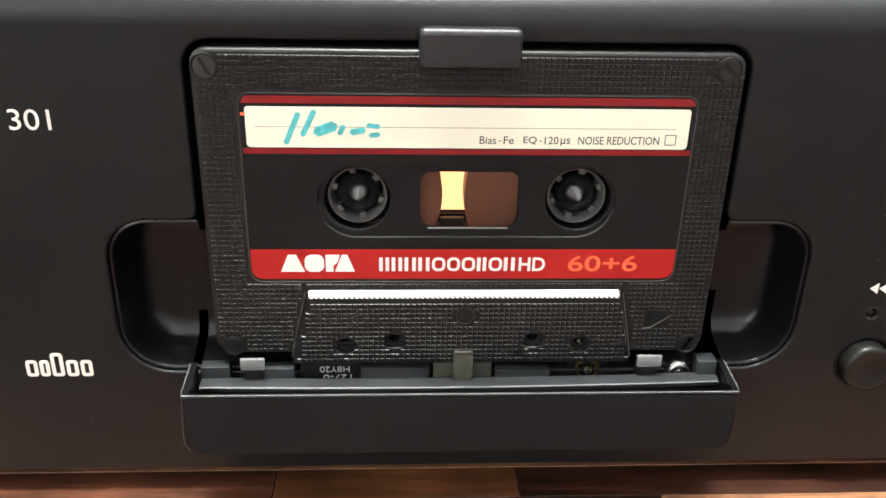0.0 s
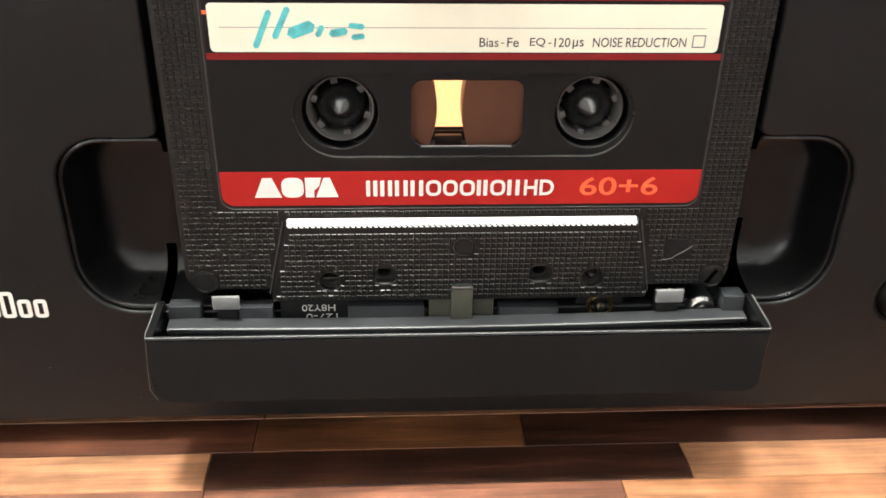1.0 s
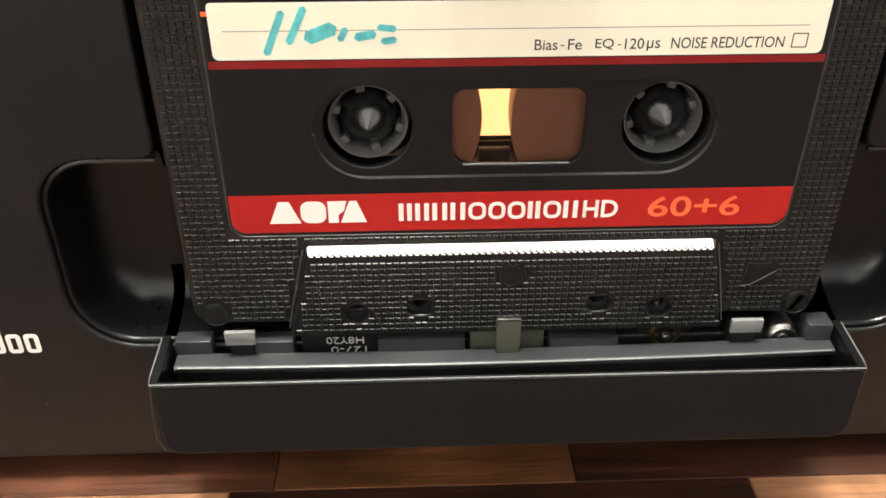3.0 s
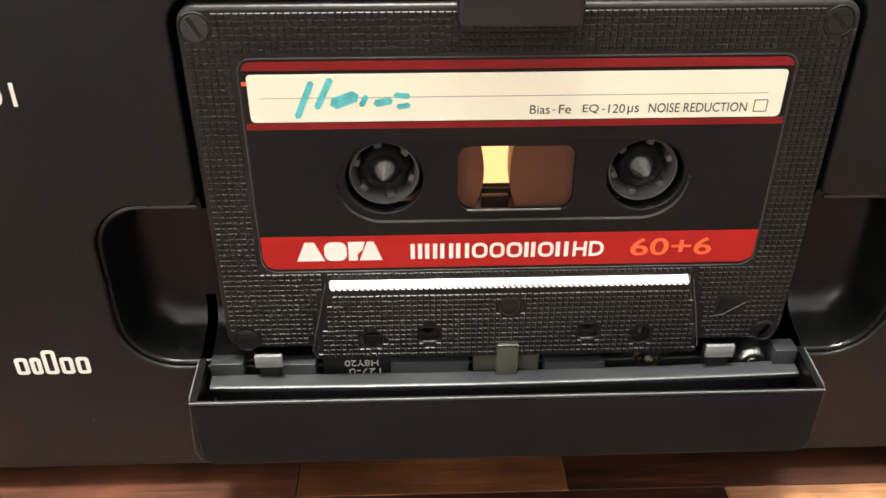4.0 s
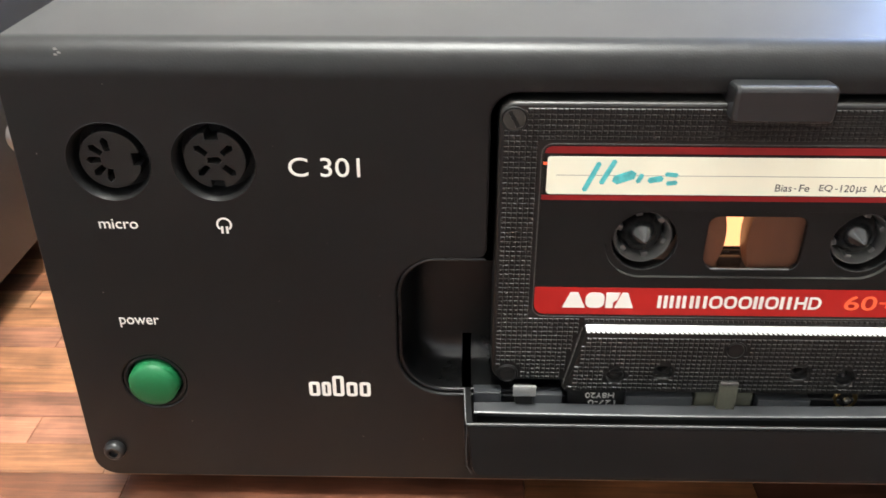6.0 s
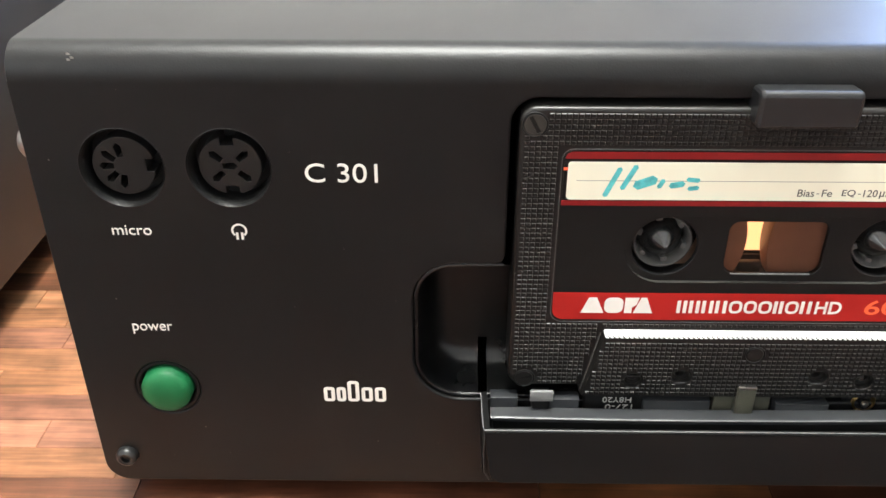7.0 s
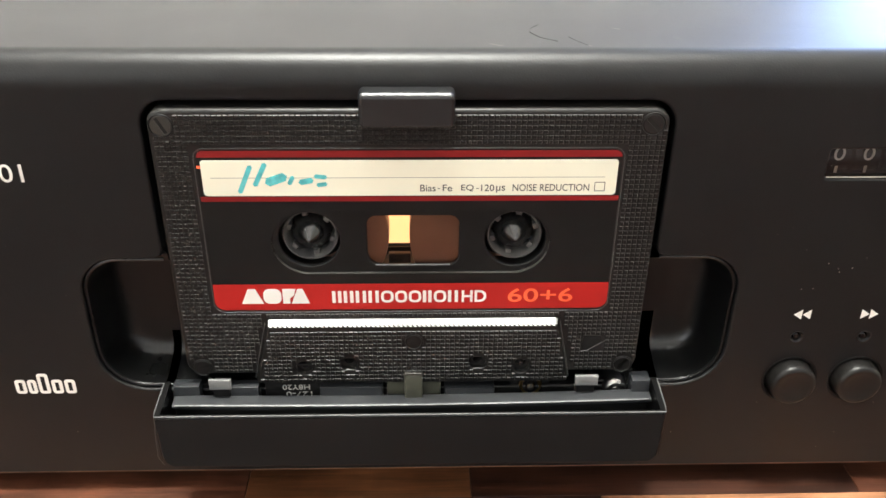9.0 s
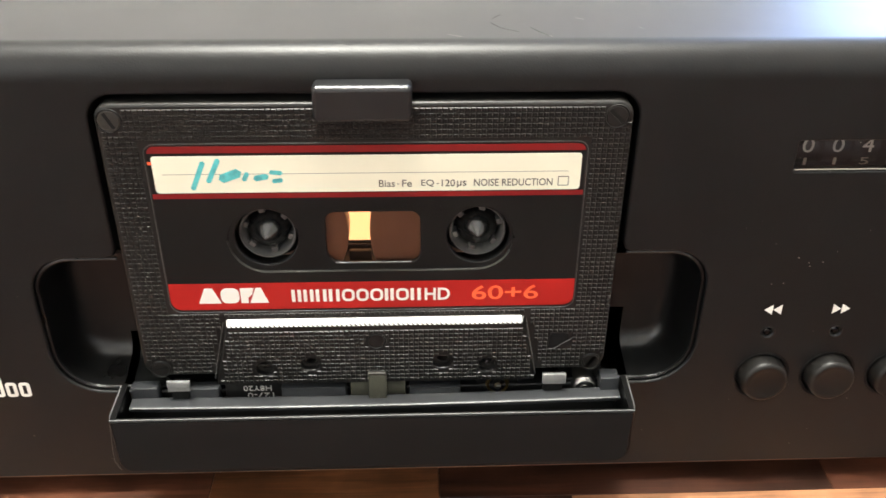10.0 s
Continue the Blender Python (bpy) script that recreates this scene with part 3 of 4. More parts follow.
for x0, x1, z1 in ((-90.3, -87.9, 34.0), (-87.5, -85.5, 34.0), (-85.1, -82.6, 35.7), (-82.1, -79.7, 34.0), (-79.2, -76.8, 34.0)):
    plain_frame("maker_mark", x0, 30.1, x1, z1, 0.78, -0.05, deck)

# power button and corner bolts
button = part("power_button", lathe([(0, -3.0), (1.8, -2.95), (3.2, -2.75), (4.3, -2.35), (5.05, -1.8), (5.4, -1.0), (5.5, 3)], *POWER, 48), M_GREEN, deck, "domed green power button")
part("button_ring", lathe([(5.9, 2.0), (5.9, 0.5), (6.3, 0.15), (6.8, 0.2), (7.0, 0.6)], *POWER, 48), M_BLACK, button)
for bx in (-136.3, 299.3):
    bolt = part("corner_bolt", lathe([(0.0, -1.0), (1.0, -1.0), (1.05, -1.9), (1.6, -2.0), (2.2, -1.6), (2.4, -1.0), (2.4, 0.1)], bx, 14.0, 28), M_BOLT, deck, "black socket-head bolt")
    part("socket", poly(ring(bx, 14.0, 1.0, 6), -1.02, -0.8), M_BLACK, bolt)
bm = lathe([(0, -2.4), (1.1, -2.4), (1.3, -3.5), (2.3, -3.4), (3.1, -2.6), (3.5, -1.4), (3.6, 0.5)], 0, 0, 28)
bmesh.ops.rotate(bm, verts=bm.verts, cent=(0, 0, 0), matrix=Matrix.Rotation(radians(-90), 3, "Z"))
bmesh.ops.translate(bm, verts=bm.verts, vec=(XL + 0.8, 5.4, 88.9))
part("side_screw", bm, M_STEEL, deck, "steel round-headed side screw")

# counter
counter = part("counter", block(83.7, 103.3, 2.6, 3.0, 83.4, 89.7, 0), M_DIAL, deck, "mechanical tape counter behind a clear pane")
for k, (digit, below) in enumerate((("0", "1"), ("0", "1"), ("4", "5"))):
    cx = 86.4 + 6.05 * k
    drum = bmesh.new()
    for x0, x1 in ((cx - 2.6, cx + 2.6),):
        arcpts = [(6.6 - 4.6 * math.cos(radians(a)), 86.5 + 4.6 * math.sin(radians(a))) for a in range(-44, 45, 8)]
        open_strip(drum, [[(x, y, z) for y, z in arcpts] for x in (x0, x1)])
    part("digit_wheel", drum, M_DIAL, counter)
    part("digit", letters(digit, cx - 1.15, cx + 1.15, 86.6, 89.6, 1.9), M_PALE, counter)
    part("digit", letters(below, cx - (0.3 if below == "1" else 0.9), cx + (0.3 if below == "1" else 0.9), 83.8, 85.3, 2.1), M_RULE, counter)
part("counter_pane", poly(rrect(83.6, 83.3, 103.4, 89.8, 0.5, 3), 0.6, 1.2), M_CLEAR, counter)
part("pane_edge", tube([(83.9, 0.3, 83.6), (103.2, 0.3, 83.6)], 0.14), M_RULE, counter)

# transport keys and their lamps
for k, (cx, cz) in enumerate(PUSH_KEYS):
    key = part("transport_key", lathe([(0, -2.6), (2.0, -2.68), (3.4, -2.9), (4.1, -3.1), (4.6, -3.05), (5.0, -2.75), (5.2, -2.2), (5.3, -1.2), (5.3, 3)], cx, cz, 44), M_KEY, deck, "round dark grey push key")
    part("key_ring", lathe([(5.6, 2.0), (5.6, 0.4), (6.0, 0.1), (6.3, 0.3)], cx, cz, 44), M_BLACK, key)
for cx, cz in LAMPS:
    led = part("key_lamp", lathe([(0, 0.2), (0.6, 0.3), (0.95, 0.7), (1.0, 2.2)], cx, cz, 20), M_GLOSS, deck, "small dark indicator lamp")
    part("lamp_ring", lathe([(1.1, 1.4), (1.1, 0.2), (1.5, -0.1), (1.9, 0.02)], cx, cz, 20), M_CASE, led)
for x0, s in ((84.2, 1), (86.2, 1), (101.2, -1), (103.2, -1)):
    tri = [(x0, 50.2), (x0 + s * 1.85, 48.95), (x0 + s * 1.85, 51.45)]
    part("arrow_mark", poly(tri if s > 0 else tri[::-1], -0.05, 0.0), M_PRINT, deck)

# scuffs and dust that show on the paint
rnd = random.Random(4)
bm = bmesh.new()


def fleck(bm, x, y, z, size, flat):
    pts = [(size * rnd.uniform(0.5, 1) * math.cos(a), size * rnd.uniform(0.4, 1) * math.sin(a)) for a in (0.2, 1.3, 2.4, 3.4, 4.4, 5.5)]
    bm.faces.new([bm.verts.new((x + u, y + v, z) if flat else (x + u, y, z + v)) for u, v in pts])


for k in range(70):
    x, z = rnd.uniform(-138, 112), rnd.uniform(9, 102)
    if -72 < x < 72 and (z > 30 or abs(x) < 60):
        continue
    fleck(bm, x, -0.03, z, rnd.choice((0.08, 0.1, 0.12, 0.16, 0.2)), False)
for x, z in ((89.0, 63.4), (91.4, 62.1), (91.8, 61.2), (94.4, 62.2), (96.9, 64.7), (87.0, 57.0), (83.5, 66.8)):
    fleck(bm, x, -0.03, z, rnd.choice((0.14, 0.2, 0.26)), False)
for x, z in ((-130.6, 107.1), (-129.8, 106.6), (-130.4, 106.3)):
    fleck(bm, x, RY - RY * math.sqrt(1 - ((z - ZT + RT) / RT) ** 2) - 0.08, z, 0.55, False)
for k in range(40):
    fleck(bm, rnd.uniform(-138, 110), rnd.uniform(7, 70), ZT + 0.03, rnd.choice((0.1, 0.14, 0.2)), True)
part("dust", bm, M_SPECK, deck, "pale dust specks and chips", smooth=False, kind="stuff")
bm = bmesh.new()
for pts in (((41.0, 18.6), (42.6, 17.8)), ((15.1, 7.6), (16.4, 6.9), (17.6, 6.2)), ((34.2, 6.6), (34.7, 6.2)), ((52.4, 12.0), (53.2, 10.8))):
    tube([(x, y, ZT - 0.03) for x, y in pts], 0.07, 5, bm=bm)
part("scratches", bm, M_SPECK, deck, "fine scratches on the cover", kind="stuff")
bm = bmesh.new()
for pts in (((26.2, 21.2), (24.4, 18.6), (23.8, 15.4), (25.4, 11.8), (28.6, 9.2)), ((31.2, 12.2), (32.6, 9.0), (34.2, 6.6))):
    tube([(x, y, ZT - 0.06) for x, y in pts], 0.13, 5, bm=bm)
part("scuffs", bm, M_BLACK, deck, "dark scuffs on the cover", kind="stuff")

# ---- the cassette ----
tape = thing("audio_cassette", "black audio cassette with red and cream label in the deck", "cassette")
FY = -1.1
hubs = [ring(*c, 6.35) for c in HUBS]
window = rrect(-9.5, 63.9, 9.5, 75.7, (3.0, 2.4, 2.0, 2.0), 6)
body = rrect(-50.7, 36.0, 50.0, 98.8, (3.4, 3.4, 3.0, 3.0), n=6)
oval = rrect(-29.0, 62.4, 28.2, 77.0, 7.3, 12)
HOLES = ((-24.4, 38.4), (-14.5, 39.4), (14.1, 39.5), (23.9, 38.5))
slots = [ring(x, z + 0.4, 1.2, 20) for x, z in HOLES]
part("shell", plate(body, [grown(oval, 0.14), *slots], FY, 7.6, 0.7, 0.05), M_SHELL, tape, "black ribbed plastic cassette shell")
part("inner_liner", plate(grown(body, -1.0), [*[ring(*c, 6.6) for c in HUBS], rrect(-9.2, 64.0, 9.2, 77.0, 1.0, 3)], 7.0, 7.4, 0.1, 0.1), M_BLACK, tape)

# thick part round the tape opening
trap = [(-35.4, 34.4), (34.8, 34.4), (34.6, 36.0), (33.2, 42.5), (31.6, 50.6), (-31.8, 50.6), (-33.4, 42.5), (-35.2, 36.0)]
trap_holes = [ring(*HOLES[0], 1.85, 24), rrect(-16.5, 37.9, -12.5, 41.0, 1.4, 5), rrect(12.1, 38.0, 16.1, 41.1, 1.4, 5), ring(*HOLES[3], 1.85, 24)]
TY = -2.5
bm = bmesh.new()
inner = [(x * 0.985, z - (0.8 if z > 50 else 0)) for x, z in trap]
face_with_holes(bm, inner, [grown(h, 0.25) for h in trap_holes], TY)
strip(bm, [(inner, TY), (trap, FY + 0.1), (trap, 6.0)])
for h in trap_holes:
    strip(bm, [(grown(h, 0.25)[::-1], TY), (grown(h, 0.08)[::-1], TY + 0.08), (h[::-1], TY + 0.3), (h[::-1], 5.0)])
bmesh.ops.remove_doubles(bm, verts=bm.verts, dist=0.002)
part("head_section", bm, M_SHELL, tape, "raised section over the tape opening", smooth=False)
bm = bmesh.new()
n = 62
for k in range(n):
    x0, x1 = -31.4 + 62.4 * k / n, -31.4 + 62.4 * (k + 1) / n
    # a slope with a toothed lower edge, its highlight painted in white
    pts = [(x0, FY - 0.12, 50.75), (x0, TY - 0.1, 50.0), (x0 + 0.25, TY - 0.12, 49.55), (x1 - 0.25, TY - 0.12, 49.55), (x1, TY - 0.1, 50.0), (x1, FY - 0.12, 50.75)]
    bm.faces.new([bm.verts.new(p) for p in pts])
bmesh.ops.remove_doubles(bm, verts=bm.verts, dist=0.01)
part("bevel_strip", bm, M_STRIP, tape, "toothed bevel above the head section, highlight painted white", smooth=False)
for pts in (((-32.2, FY - 0.6, 50.4), (-33.9, FY - 1.2, 43.0), (-34.5, FY - 1.3, 40.5), (-35.4, FY - 1.2, 36.0)), ((31.9, FY - 0.6, 50.2), (33.4, FY - 1.2, 42.5), (34.7, FY - 1.2, 35.6))):
    part("section_edge", tube(pts, 0.12, 6), M_EDGE_LIT, tape)
part("hole_pin", block(-26.2, -22.7, -1.4, 1.2, 38.1, 38.8, 0.2), M_SHELL, tape)
part("hole_pin", lathe([(0, -1.6), (0.35, -1.5), (0.7, -0.8), (1.1, 0.6), (1.1, 5)], 23.9, 38.5, 20), M_STEEL, tape, "steel locating pin in a hole")
# highlight on the lower lip of the two wide holes, drawn as beads
for hx in (-14.5, 14.1):
    part("hole_lip", tube([(hx - 1.1, TY + 0.15, 37.95), (hx + 1.1, TY + 0.15, 37.95)], 0.1, 6), M_EDGE_LIT, tape)

# printed label, laid slightly proud of the shell
LY = FY - 0.12
label = part("label", plate(rrect(-42.4, 59.6, 41.7, 79.6, 0.2, 2), [grown(oval, 0.14)], LY, FY + 0.2, 0.05, 0.02), M_LABEL, tape, "black printed label field")
part("top_field", poly(rrect(-42.2, 79.6, 41.5, 90.6, (0, 0, 1.8, 1.8), 5), LY + 0.02, FY), M_LABEL, label)
part("red_bar", poly(rrect(-42.1, 88.95, 41.4, 90.35, (0, 0, 1.4, 1.4), 5), LY - 0.02, FY), M_DARKRED, label, "dark red printed bar")
part("red_line", poly(rrect(-42.3, 79.35, 41.6, 80.4, 0.05, 1), LY - 0.04, FY), M_DARKRED, label, "dark red printed line")
part("red_band", poly(rrect(-42.4, 53.3, 41.7, 59.75, (2.2, 2.2, 0, 0), 6), LY - 0.02, FY), M_RED, label, "bright red printed band")
part("orange_tick", poly(rrect(-42.3, 86.6, -41.4, 87.2, 0.05, 1), LY - 0.02, FY), M_ORANGE, label)
part("paper_field", poly(rrect(-41.5, 80.6, 40.8, 88.35, (0.8, 0.8, 0.6, 0.6), 4), LY - 0.06, FY), M_PAPER, label, "cream paper writing field")
part("ruled_line", poly(rrect(-39.8, 84.5, 38.4, 84.62, 0.01, 1), LY - 0.08, LY), M_RULE, label)
outline = rrect(-42.7, 52.6, 41.9, 90.8, (2.4, 2.4, 2.1, 2.1), 6)
# thin bead paints the highlight round the label's edge
part("label_edge", tube([(x, FY - 0.02, z) for x, z in outline], 0.11, 6, closed=True), M_EDGE_LIT, tape)
for word, x0, x1, z0, z1 in (("Bias", 1.5, 4.6, 81.5, 83.0), ("-", 5.0, 5.5, 82.05, 82.2), ("Fe", 6.0, 7.9, 81.5, 83.0), ("EQ", 9.7, 12.2, 81.45, 83.0), ("-", 12.7, 13.2, 82.05, 82.2),
                             ("120", 13.7, 16.3, 81.5, 83.0), ("µs", 16.7, 18.5, 81.2, 82.7), ("NOISE REDUCTION", 20.0, 35.4, 81.5, 83.05)):
    part("label_text", letters(word, x0, x1, z0, z1, LY - 0.08, thick=0.01, bold=0.004), M_INK, label)
box = rrect(36.5, 81.5, 38.5, 83.4, 0.05, 1)
bm = bmesh.new()
strip(bm, [(grown(box, 0.08), LY - 0.09), (grown(box, -0.08), LY - 0.09)])
part("tick_box", bm, M_INK, label, smooth=False)
# hand-written entry as plain marker strokes
for k, (x0, z0, x1, z1, w) in enumerate(((-34.3, 81.5, -31.9, 87.0, 1.0), (-31.2, 83.0, -29.0, 87.5, 1.0), (-28.6, 83.6, -25.4, 84.8, 1.9), (-24.4, 83.3, -23.7, 84.7, 0.9),
                          (-22.2, 83.6, -20.0, 84.0, 1.2), (-19.2, 84.9, -17.2, 84.7, 0.9), (-18.8, 83.0, -17.2, 83.2, 0.9))):
    d = Vector((x1 - x0, z1 - z0)).normalized() * w / 2
    e = Vector((-d.y, d.x))
    pts = [(x0 + e.x, z0 + e.y), (x0 - d.x * 0.7, z0 - d.y * 0.7), (x0 - e.x, z0 - e.y), (x1 - e.x, z1 - e.y), (x1 + d.x * 0.7, z1 + d.y * 0.7), (x1 + e.x, z1 + e.y)]
    part("marker_stroke", poly(pts, LY - 0.085 - 0.006 * k, LY), M_TEAL, label, "teal felt-pen stroke")
# maker's and type names as plain blocks and frames, the playing time in figures
for pts in ([(-36.7, 54.9), (-32.0, 54.9), (-33.6, 58.6), (-35.2, 58.6)], rrect(-32.0, 54.9, -28.2, 58.6, 1.3, 5), [(-27.9, 54.9), (-26.4, 54.9), (-26.4, 56.2), (-25.5, 57.0), (-25.1, 58.6), (-27.9, 58.6)],
            [(-26.1, 54.9), (-22.2, 54.9), (-23.6, 58.6), (-24.7, 58.6)]):
    part("maker_mark", poly(pts, LY - 0.06, LY), M_PRINT, label)
x = -17.4
for w, closed in ((2.1, 0), (2.2, 0), (2.35, 0), (2.35, 0), (2.65, 1), (2.55, 1), (2.65, 1), (2.0, 0), (2.65, 1), (2.3, 0)):
    if closed:
        plain_frame("type_mark", x, 55.0, x + w, 58.0, 0.58, LY - 0.06, label, 1.1)
    else:
        for q in (x, x + w - 0.85):
            part("type_mark", poly(rrect(q, 55.0, q + 0.72, 58.0, 0.1, 2), LY - 0.06, LY), M_PRINT, label)
    x += w + 0.36
part("type_text", letters("HD", 10.3, 15.6, 55.0, 58.0, LY - 0.06, thick=0.01, bold=0.022), M_PRINT, label)
part("time_text", letters("60+6", 20.2, 34.2, 54.9, 58.4, LY - 0.06, thick=0.01, bold=0.012), M_ORANGE, label, "orange printed playing time")

# sunk oval round hubs and window, with a polished bevel
bm = bmesh.new()
strip(bm, [(grown(oval, 0.15)[::-1], LY - 0.02), (oval[::-1], -0.62)])
part("oval_bevel", bm, M_BEVEL, tape, "polished bevel of the sunk oval")
part("oval_floor", plate(grown(oval, 0.1), [*hubs, window], -0.64, 0.4, 0.02, 0.25), M_LABEL, tape, "black sunk oval with two hub holes and a window")
for (cx, cz), turn in zip(HUBS, (-12, 12)):
    hub = part("hub", lathe([(5.85, 2.6), (5.8, 1.7), (5.7, 1.3), (5.5, 1.3), (5.25, 1.8), (5.0, 2.7), (4.85, 3.6), (4.85, 7)], cx, cz), M_HUB, tape, "grey-white toothed reel hub")
    for k in range(6):
        bm = block(-0.62, 0.62, 2.3, 6.5, 4.2, 5.4, 0.15)
        bmesh.ops.rotate(bm, verts=bm.verts, cent=(0, 0, 0), matrix=Matrix.Rotation(radians(60 * k + turn), 3, "Y"))
        bmesh.ops.translate(bm, verts=bm.verts, vec=(cx, 0, cz))
        part("tooth", bm, M_HUB, hub)
for (cx, cz), r in zip(HUBS, (16.4, 22.0)):
    part("tape_pack", lathe([(8.0, 1.4), (r - 0.1, 1.4), (r, 1.6), (r, 6.0), (8.0, 6.0)], cx, cz, 72), M_TAPE, tape, "brown wound tape")
part("window_pane", poly(window, -0.5, 0.1), M_PANE, tape, "smoked clear window")
part("window_edge", tube([(-7.9, -0.66, 64.1), (7.7, -0.66, 64.1)], 0.17, 6), M_GREY, tape)
part("window_stop", block(-5.3, -0.6, 3.0, 4.2, 62.0, 64.6, 0.2), M_INSERT, tape)

# shell screws
for cx, cz, turn, y, r in ((-48.0, 95.5, -62, FY, 2.1), (46.8, 95.7, -45, FY, 2.1), (-47.2, 37.9, 20, FY, 1.9), (47.0, 37.9, 60, FY, 1.9), (-0.1, 45.5, 80, TY, 1.8)):
    head = M_DULL if cx < -40 and cz > 90 else M_SHELL
    c, s = math.cos(radians(turn)), math.sin(radians(turn))
    disc = ring(cx, cz, r, 32)
    slot = [(cx + u * c - v * s, cz + u * s + v * c) for u, v in ((-r * 0.85, -0.36), (r * 0.85, -0.36), (r * 0.85, 0.36), (-r * 0.85, 0.36))]
    screw = part("shell_screw", plate(disc, [slot], y - 0.12, y + 0.5, 0.2, 0.05), head, tape, "slotted shell screw")
    part("screw_slot", poly([(cx + u * c - v * s, cz + u * s + v * c) for u, v in ((-r * 0.9, -0.42), (r * 0.9, -0.42), (r * 0.9, 0.42), (-r * 0.9, 0.42))], y - 0.04, y + 0.1), M_BLACK, screw)
    part("screw_ring", tube([(x, y - 0.02, z) for x, z in ring(cx, cz, r + 0.2, 32)], 0.17, 6, closed=True), M_BLACK, screw)
part("side_notch", poly([(37.6, 46.0), (37.2, 42.0), (39.5, 41.9), (41.6, 44.2), (41.4, 45.8)][::-1], FY - 0.22, FY), M_BLACK, tape)
part("notch_line", tube([(36.9, FY - 0.25, 41.7), (38.6, FY - 0.25, 41.9), (42.5, FY - 0.25, 44.6)], 0.06, 5), M_WORN, tape)

# waffle relief of the shell: rows of small raised pads
verts, faces = [], []


def pad(x, z, y, half=0.40, top=0.29, rise=0.19, wide=0.045):
    b = len(verts)
    verts.extend([(x + sx * (half + wide), y, z + sz * half) for sx, sz in ((-1, -1), (1, -1), (1, 1), (-1, 1))])
    verts.extend([(x + sx * (top + wide), y - rise, z + sz * top) for sx, sz in ((-1, -1), (1, -1), (1, 1), (-1, 1))])
    faces.append((b + 4, b + 5, b + 6, b + 7))
    for k in range(4):
        faces.append((b + k, b + (k + 1) % 4, b + 4 + (k + 1) % 4, b + 4 + k))


PITCH = 1.06
screws = ((-48.0, 95.5), (46.8, 95.7), (-47.2, 37.9), (47.0, 37.9))
for j in range(60):
    z = 36.9 + PITCH * j
    for k in range(94):
        x = -49.3 + PITCH * k
        if -43.3 < x < 42.9 and 52.0 < z < 91.5:
            continue
        if z < 52.3 and -36.2 < x < 35.6 and abs(x) < 36.0 - (z - 36) * 0.21:
            continue
        if any((x - a) ** 2 + (z - b) ** 2 < 7.2 for a, b in screws) or (36.6 < x < 42.4 and 41.4 < z < 46.4):
            continue
        if z > 98.1 or (z > 95.6 and abs(x) > 48.6) or (z > 97.0 and abs(x) > 47.2):
            continue
        pad(x, z, FY)
for j in range(13):
    z = 35.2 + PITCH * j
    for k in range(66):
        x = -33.9 + PITCH * k
        if abs(x) > 34.0 - (z - 35) * 0.2 or any((x - a) ** 2 + (z - b) ** 2 < 5.6 for a, b in (*HOLES, (-0.1, 45.5))):
            continue
        pad(x, z, TY)
for k in range(60):
    pad(-31.4 + PITCH * k, 51.75, FY)
mesh = bpy.data.meshes.new("waffle_relief")
mesh.from_pydata([(x * MM, y * MM, z * MM) for x, y, z in verts], [], faces)
mesh.materials.append(M_SHELL)
relief = new("waffle_relief", mesh)
relief.parent = tape
tagged(relief, "fine raised waffle pattern", kind="stuff")

# ---- the grey component beside the deck ----
unit = thing("stereo_component", "grey metal hi-fi component standing beside the deck", "hi-fi component", at=(-0.35, 0.2, 0))
part("housing", block(-560, -197.5, 58, 380, 11.5, 125, 1.2, 3), M_SIDE, unit, "satin grey metal housing")
part("front_plate", block(-561, -197.0, 51, 58.5, 4, 126, 0.8, 2), M_GREY, unit, "pale grey front plate")
for fx in (-540, -222):
    for fy in (80, 350):
        part("foot", block(fx - 8, fx + 8, fy - 8, fy + 8, 0, 12, 0.8), M_BLACK, unit)

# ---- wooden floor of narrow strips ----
# base kept dark so the unseen floor reflects less on the deck
floor = part("floor", block(-2100, 2100, -2100, 2100, -60, -1.2, r=0), M_WOOD_SHADED, None, smooth=False)
tagged(floor, "lacquered reddish-brown floor of narrow wooden strips", "floor", kind="structure")
rnd = random.Random(11)
WIDE = 10.3


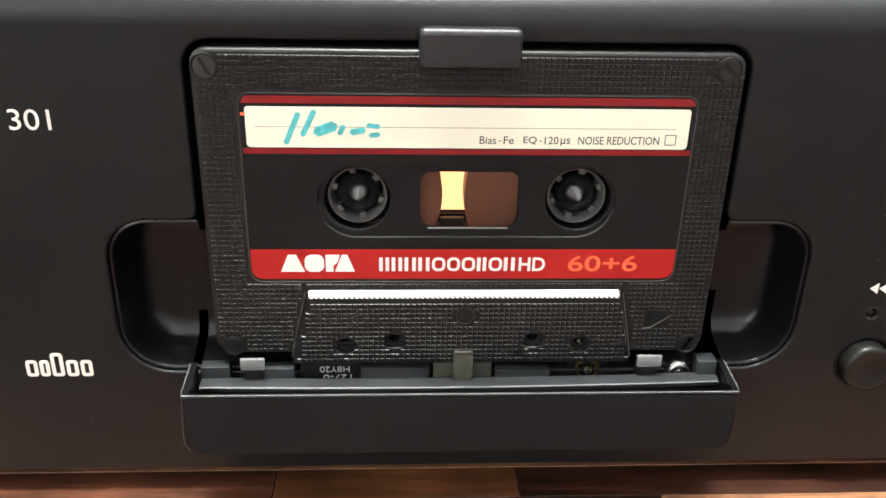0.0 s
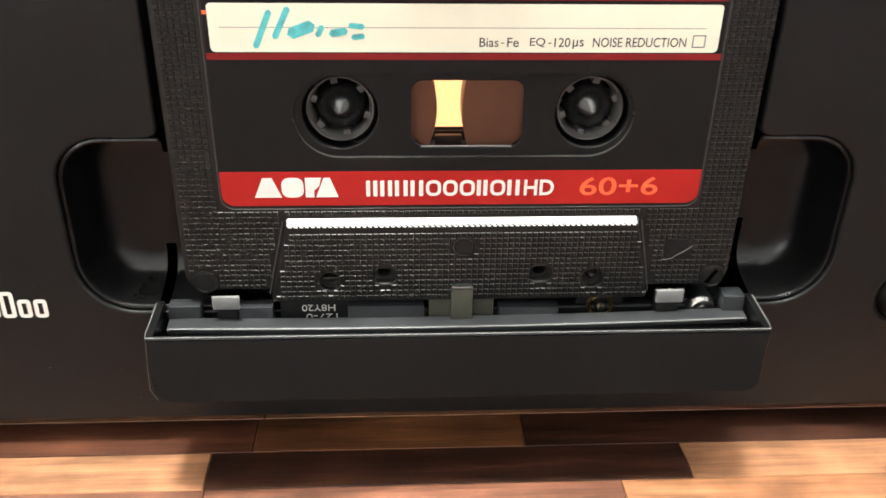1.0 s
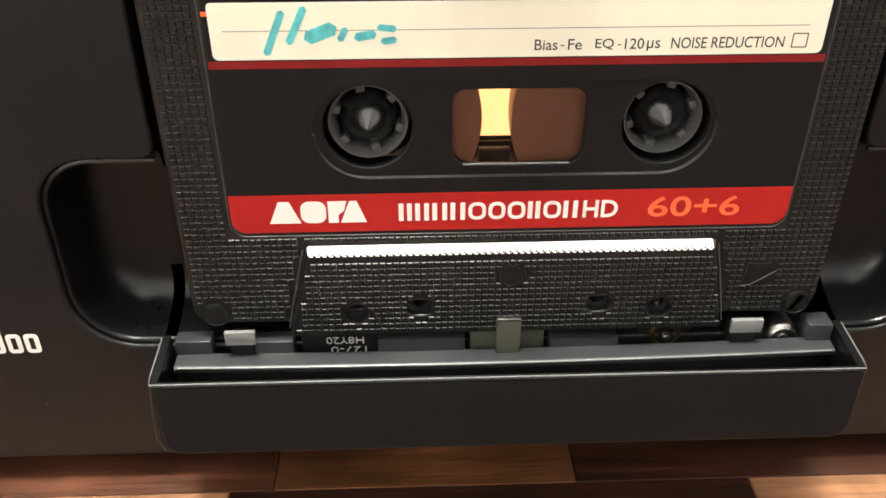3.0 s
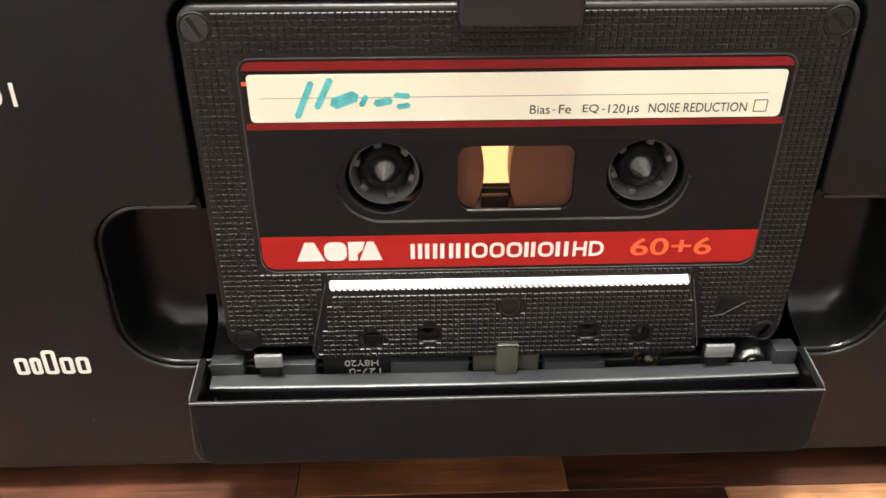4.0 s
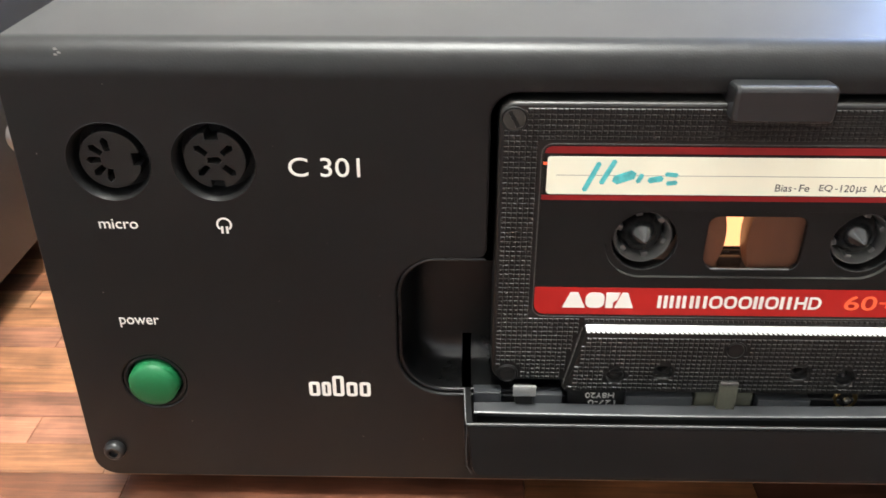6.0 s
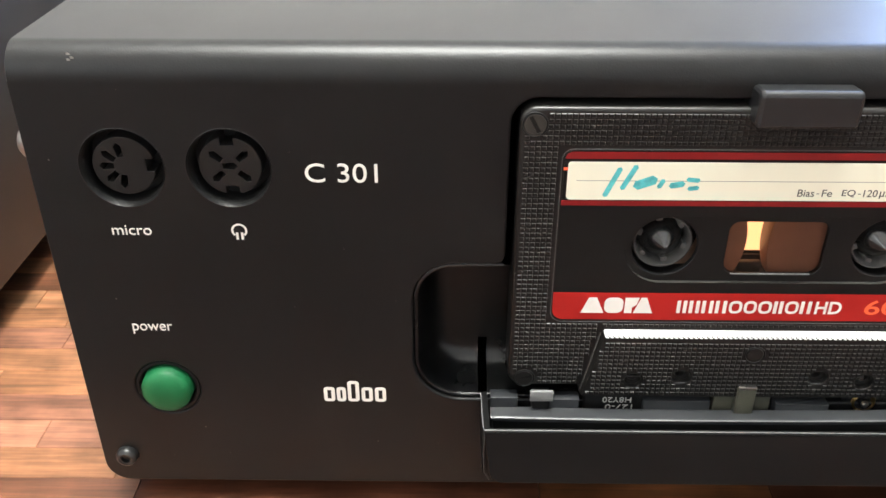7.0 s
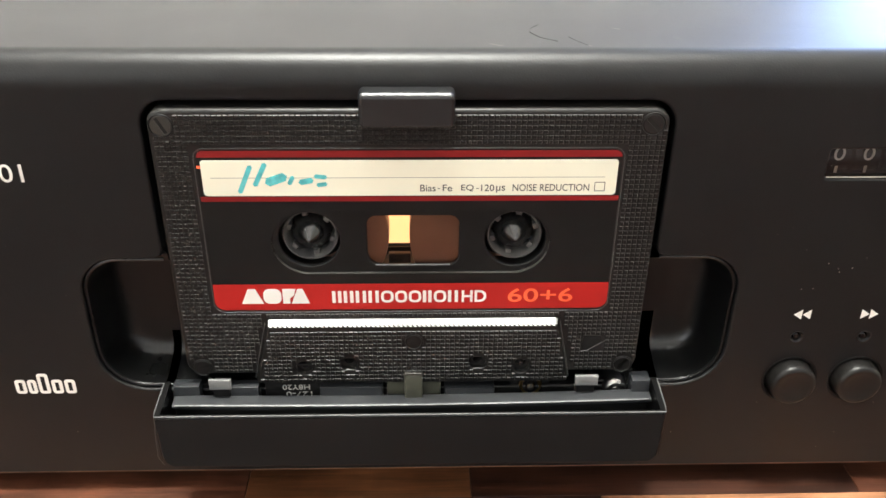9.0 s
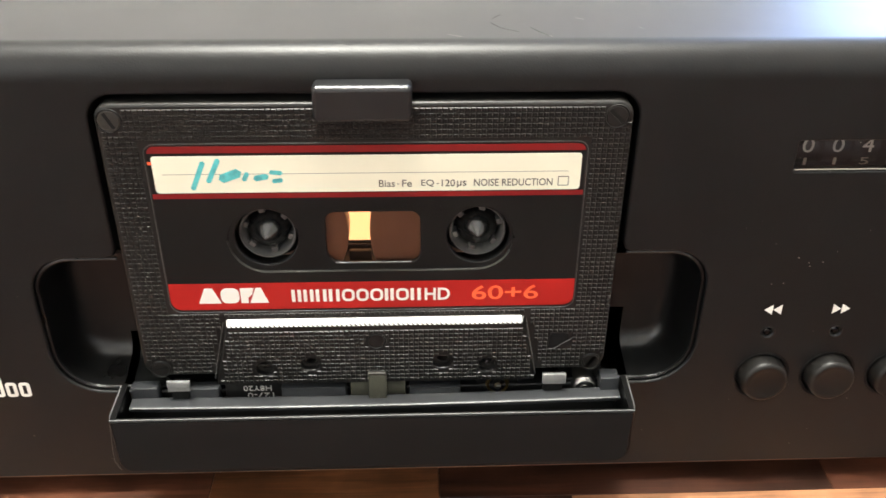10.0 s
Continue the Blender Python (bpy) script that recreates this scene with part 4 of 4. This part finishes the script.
def strip_bm(length, bm=None, x=0.0, y=0.0):
    bm = bm or bmesh.new()
    g, c = 0.03, 0.13
    b = [(x + g, y + g), (x + length - g, y + g), (x + length - g, y + WIDE - g), (x + g, y + WIDE - g)]
    t = [(x + g + c, y + g + c), (x + length - g - c, y + g + c), (x + length - g - c, y + WIDE - g - c), (x + g + c, y + WIDE - g - c)]
    low, mid, top = [[bm.verts.new((u, v, z)) for u, v in row] for row, z in ((b, -1.3), (b, -0.25), (t, 0.0))]
    bm.faces.new(top)
    for p, q in ((low, mid), (mid, top)):
        for k in range(4):
            bm.faces.new((p[k - 1], p[k], q[k], q[k - 1]))
    return bm


shared = {}
far, near = bmesh.new(), bmesh.new()
# tones of the rows beside and under the deck, the rest mixed
ROW_TONE = {-2: M_WOOD_PINK, -1: M_WOOD_LIGHT, 0: M_WOOD, 1: M_WOOD_LIGHT, 2: M_WOOD_PINK, 3: M_WOOD_PINK, 4: M_WOOD_LIGHT, 5: M_WOOD, 6: M_WOOD_PINK, 7: M_WOOD_LIGHT}
for row in range(-26, 50):
    y = -4.1 + WIDE * row
    x = -340 + rnd.uniform(0, 60)
    if row == 0:
        x = -41.5 - 3 * 96
    if row == -1:
        x = -49.5 - 3 * 95
    if row == -2:
        x = 31 - 5 * 80
    while x < 420:
        length = rnd.choice((56, 72, 88, 104, 130))
        tone = ROW_TONE.get(row, M_WOOD) if rnd.random() < 0.75 or x < 0 else rnd.choice((M_WOOD, M_WOOD, M_WOOD_PINK, M_WOOD_LIGHT))
        # the deck's shadow is painted in: row 0 darkened except the tan strip
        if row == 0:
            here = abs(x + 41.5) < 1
            length, tone = (55.2, M_WOOD_TAN) if here else (96, M_WOOD_SHADED if x > -140 else M_WOOD)
        # middle strip darkened to deepen the shadow below the lid
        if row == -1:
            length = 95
            tone = M_WOOD_SHADED if abs(x + 49.5) < 1 else M_WOOD_LIGHT
        if row == -2:
            length, tone = 80, M_WOOD_LIGHT if abs(x - 31) < 1 else M_WOOD_PINK
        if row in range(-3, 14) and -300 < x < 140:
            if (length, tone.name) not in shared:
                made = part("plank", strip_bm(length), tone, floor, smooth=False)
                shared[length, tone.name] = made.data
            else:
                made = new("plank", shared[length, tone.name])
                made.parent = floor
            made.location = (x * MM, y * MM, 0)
        else:
            strip_bm(length, near if row < -3 else far, x, y)
        x += length
part("outer_planks", far, M_WOOD, floor, smooth=False, kind="stuff")
# unseen front rows, darkened to weaken their reflection in the deck front
part("outer_planks", near, M_WOOD_SHADED, floor, smooth=False, kind="stuff")
